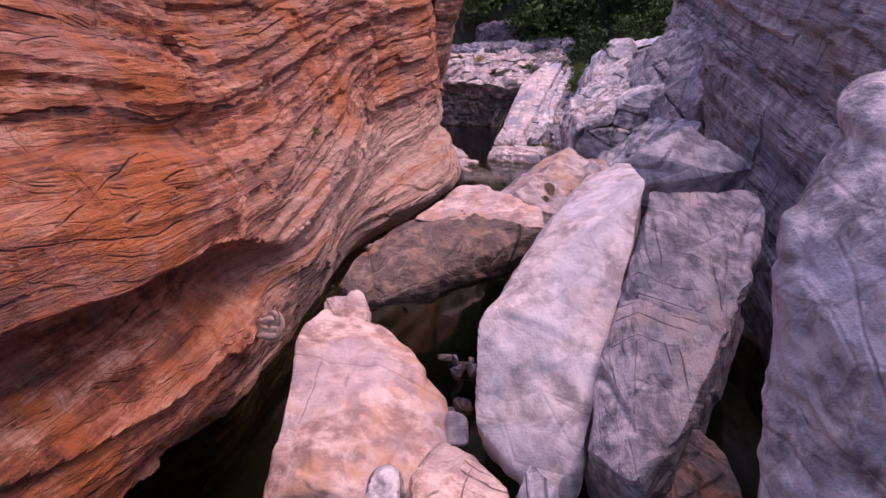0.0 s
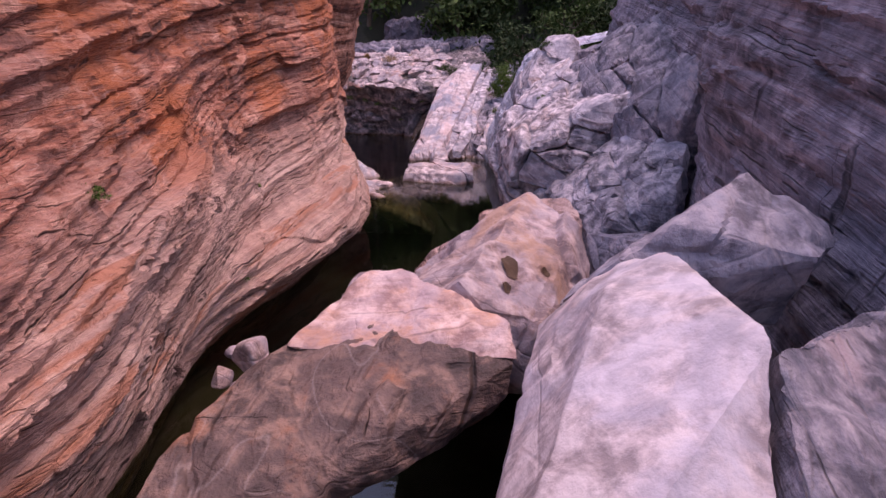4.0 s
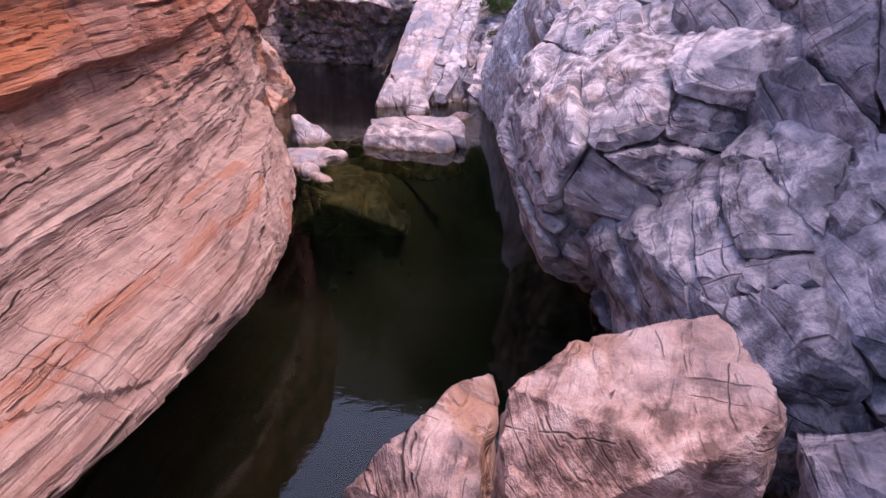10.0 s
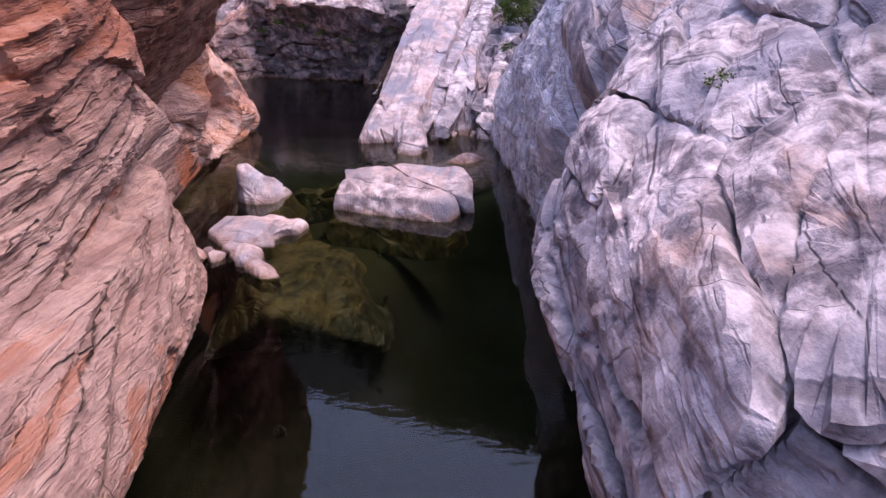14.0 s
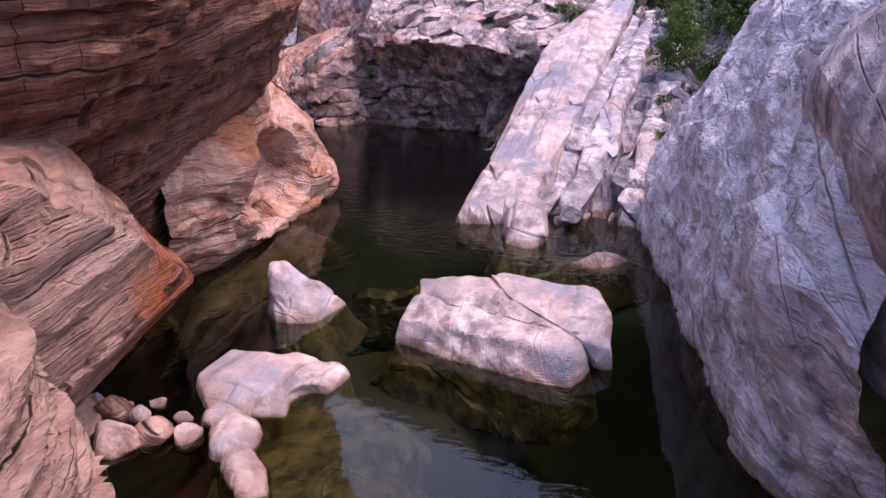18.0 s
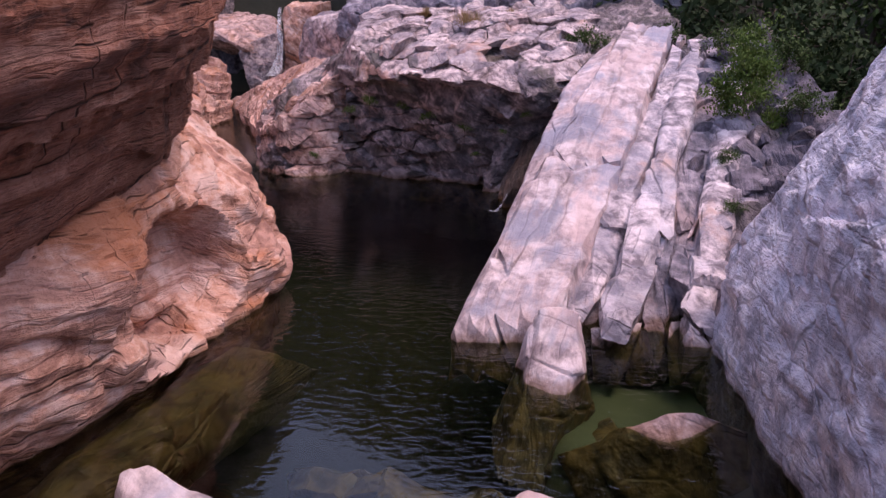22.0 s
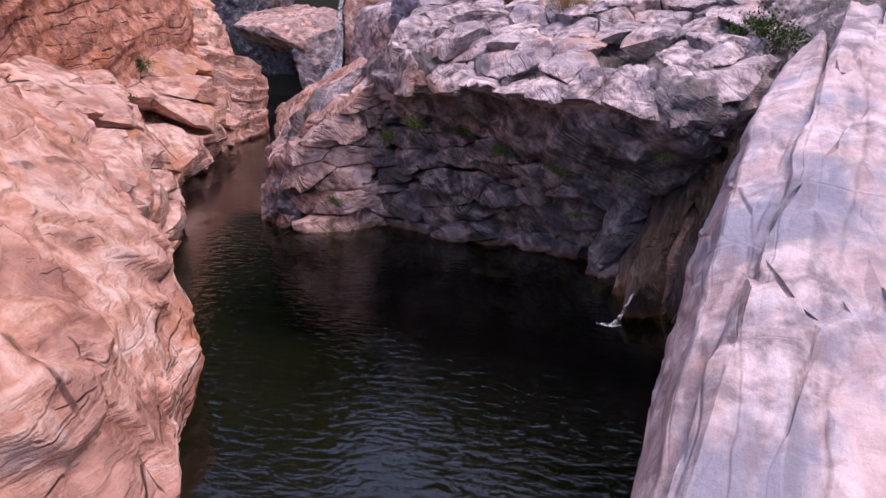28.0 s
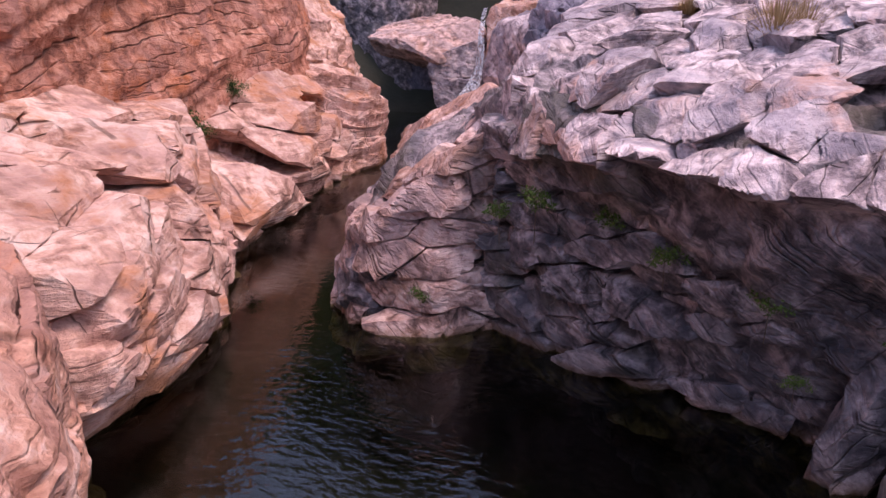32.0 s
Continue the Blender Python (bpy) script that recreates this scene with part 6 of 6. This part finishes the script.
scatter(sprig, [(-2.4, 12.9, 3.46, 1.0), (5.35, 24.6, 3.55, 1.0), (0.0, 47.7, 2.0, 1.5), (-0.6, 48.2, 1.7, 1.3), (0.9, 47.6, 1.9, 1.2), (1.6, 47.0, 1.7, 1.2), (-1.6, 47.9, 0.5, 1.0), (2.6, 46.6, 1.5, 1.2), (4.3, 24.2, 1.7, .7), (-1.68, 19.2, 2.32, .8), (2.89, 46.25, .90, .7), (3.57, 45.95, 1.52, .7), (4.1, 45.95, 1.92, .8)], 4)


def grass_tuft(x, y, z, h, w, seed):
    rs = np.random.RandomState(seed)
    n = 380
    a = rs.uniform(0, 2 * math.pi, n)
    lean = np.abs(rs.normal(size=n)) * 0.55
    L = h * rs.uniform(0.5, 1.1, n)
    base = np.stack((np.cos(a) * w * 0.2 * rs.rand(n), np.sin(a) * w * 0.2 * rs.rand(n), np.zeros(n)), 1)
    d = np.stack((np.cos(a) * lean, np.sin(a) * lean, np.ones(n)), 1)
    d /= np.linalg.norm(d, axis=1, keepdims=True)
    side = np.stack((-np.sin(a), np.cos(a), np.zeros(n)), 1) * 0.007
    tip = base + d * L[:, None] + np.stack((np.cos(a) * lean * 0.3, np.sin(a) * lean * 0.3, -lean * 0.25), 1) * L[:, None]
    mid_ = base + d * L[:, None] * 0.55
    V = np.stack((base - side, base + side, mid_ + side, mid_ - side, tip + side * 0.3, tip - side * 0.3), 1).reshape(-1, 3)
    i = np.arange(n)[:, None] * 6
    F = np.concatenate((i + np.array([[0, 1, 2, 3]]), i + np.array([[3, 2, 4, 5]])))
    ob = new("grass_tuft", mesh_of("grass_tuft", V, F, STRAW))
    ob.location = (x, y, z)
    return tagged(ob, "dry straw-coloured grass tuft on the cliff top", "grass", "grass tufts")


grass_tuft(2.5, 50.4, 3.75, 0.75, 0.9, 5)
grass_tuft(2.85, 50.9, 3.85, 0.6, 0.7, 6)
grass_tuft(3.9, 51.4, 4.05, 0.5, 0.6, 7)
grass_tuft(1.2, 52.6, 4.15, 0.45, 0.6, 8)

# ---- driftwood and pothole silt ----
snag = tagged(new("driftwood"), "weathered pale root snag caught on the wall", "driftwood")
snag.location = (-2.28, 8.5, 1.55)
rs = np.random.RandomState(77)
for k in range(6):
    r0, a0, lean_ = rs.uniform(0.09, 0.2), rs.uniform(0, 6.28), rs.uniform(-0.5, 0.5)
    path_ = [np.array((r0 * math.cos(a0 + w), lean_ * r0 * math.sin(w) + 0.05 * k - 0.12, r0 * math.sin(a0 + w) * 0.8 + 0.03 * math.sin(3 * w + k))) for w in np.linspace(0, 2.2 + 0.3 * k, 10)]
    v, f = tube(path_, [0.02, 0.04, 0.05, 0.056, 0.056, 0.05, 0.045, 0.035, 0.025, 0.01], 8)
    part("root", v, f, WOOD, snag)

# ---- wooded hillside ----
oak = plant("tree", 7.5, 3.2, 80, 22, 0.46, LEAF_DARK, 211, "dark green broadleaf tree on the hillside", "tree", 12, 0.16, 0.15, "hillside trees")
oak.location = (9.5, 60, gz(9.5, 60))
ash = plant("tree", 9.0, 2.8, 80, 22, 0.44, LEAF, 212, "tall green broadleaf tree on the hillside", "tree", 12, 0.15, 0.12, "hillside trees")
ash.location = (13, 63, gz(13, 63))
rs = np.random.RandomState(31)
spots = []
for k in range(42):
    x, y = rs.uniform(-1, 30), rs.uniform(58.5, 78)
    if x < 8 and y < 63.5:
        y += 6
    spots.append((x, y, gz(x, y) - 0.3, rs.uniform(0.7, 1.25)))
for k in range(16):
    x, y = rs.uniform(-26, -5), rs.uniform(80, 88)
    spots.append((x, y, gz(x, y) - 0.3, rs.uniform(0.6, 1.1)))
for k in range(26):
    x, y = rs.uniform(8.5, 24), rs.uniform(44, 60)
    spots.append((x, y, gz(x, y) - 0.3, rs.uniform(0.35, 0.7)))
for k in range(26):
    x, y = rs.uniform(-34, 40), rs.uniform(80, 118)
    spots.append((x, y, gz(x, y) - 0.3, rs.uniform(1.2, 1.9)))
scatter(oak, spots[0::2], 8)
scatter(ash, spots[1::2], 9)


boulder("far_block", [(-22, 73.5, 7.5), (-14.0, 74.5, 7.0), (-13.6, 74, 3), (-13.6, 74, -.4), (-21, 73.2, -.4), (-22, 80, 8), (-13, 80, 8), (-13, 80, 0)], CLIFF_DARK, JOINTED, "dark jointed rock closing the gorge", "rock", level=6, edge=0, seed=78, gain=0.9, group="far rocks")

# ---- falling water ----
def fall_material():
    m, nodes, links, bsdf = material("white_falling_water")
    g = Net(m)
    pos = g.add("ShaderNodeNewGeometry").outputs["Position"]
    st = g.add("ShaderNodeMapping", Vector=pos, Scale=(9, 9, 0.8)).outputs[0]
    a = g.noise(st, 1.6, 4.0, 0.6)
    links.new(g.mix(a, (0.55, 0.62, 0.68, 1), (0.9, 0.92, 0.94, 1)), bsdf.inputs["Base Color"])
    bsdf.inputs["Roughness"].default_value = 0.25
    links.new(g.math("MULTIPLY", g.step(a, 0.40, 0.62), 0.85), bsdf.inputs["Alpha"])
    return m


FALL = fall_material()


def ribbon(name, path, widths, label):
    P = spline(np.array(path, float), 40)
    W = np.interp(np.linspace(0, 1, 40), np.linspace(0, 1, len(widths)), widths)
    V = []
    for k in range(40):
        for j in range(7):
            u = j / 6 * 2 - 1
            V.append(P[k] + np.array((u * W[k], -0.05 * (1 - u * u) + 0.02 * math.sin(k * 1.7 + j * 2.3), 0.01 * math.sin(k + j * 1.3))))
    i = np.arange(280).reshape(40, 7)
    F = np.stack((i[:-1, :-1], i[1:, :-1], i[1:, 1:], i[:-1, 1:]), -1).reshape(-1, 4)
    return tagged(new(name, mesh_of(name, np.array(V), F, FALL)), label, "waterfall")


ribbon("waterfall", [(-9.07, 72.3, 4.9), (-8.9, 71.3, 3.93), (-8.77, 70.9, 3.03), (-8.85, 70.7, 2.11), (-8.92, 70.2, 1.5), (-9.0, 69.4, 1.15)], (0.10, 0.13, 0.16, 0.22, 0.34, 0.3), "thin white waterfall between far rocks")
ribbon("waterfall", [(3.78, 44.75, 0.46), (3.66, 44.55, 0.32), (3.52, 44.36, 0.1), (3.43, 44.28, 0.01)], (0.008, 0.013, 0.02, 0.035), "trickle of water running into the pool")

foam = np.array([(0.0, 0.0, 0.0)] + [((0.14 + 0.05 * math.sin(3.1 * w)) * math.cos(w), (0.06 + 0.02 * math.cos(2.3 * w)) * math.sin(w), 0.0) for w in np.linspace(0, 6.02, 24)])
fo = new("foam_patch", mesh_of("foam_patch", foam, np.array([(0, 1 + k, 1 + (k + 1) % 24) for k in range(24)]), FALL))
fo.location = (3.36, 44.24, 0.006)
tagged(fo, "white foam patch where the trickle meets the pool", "foam")
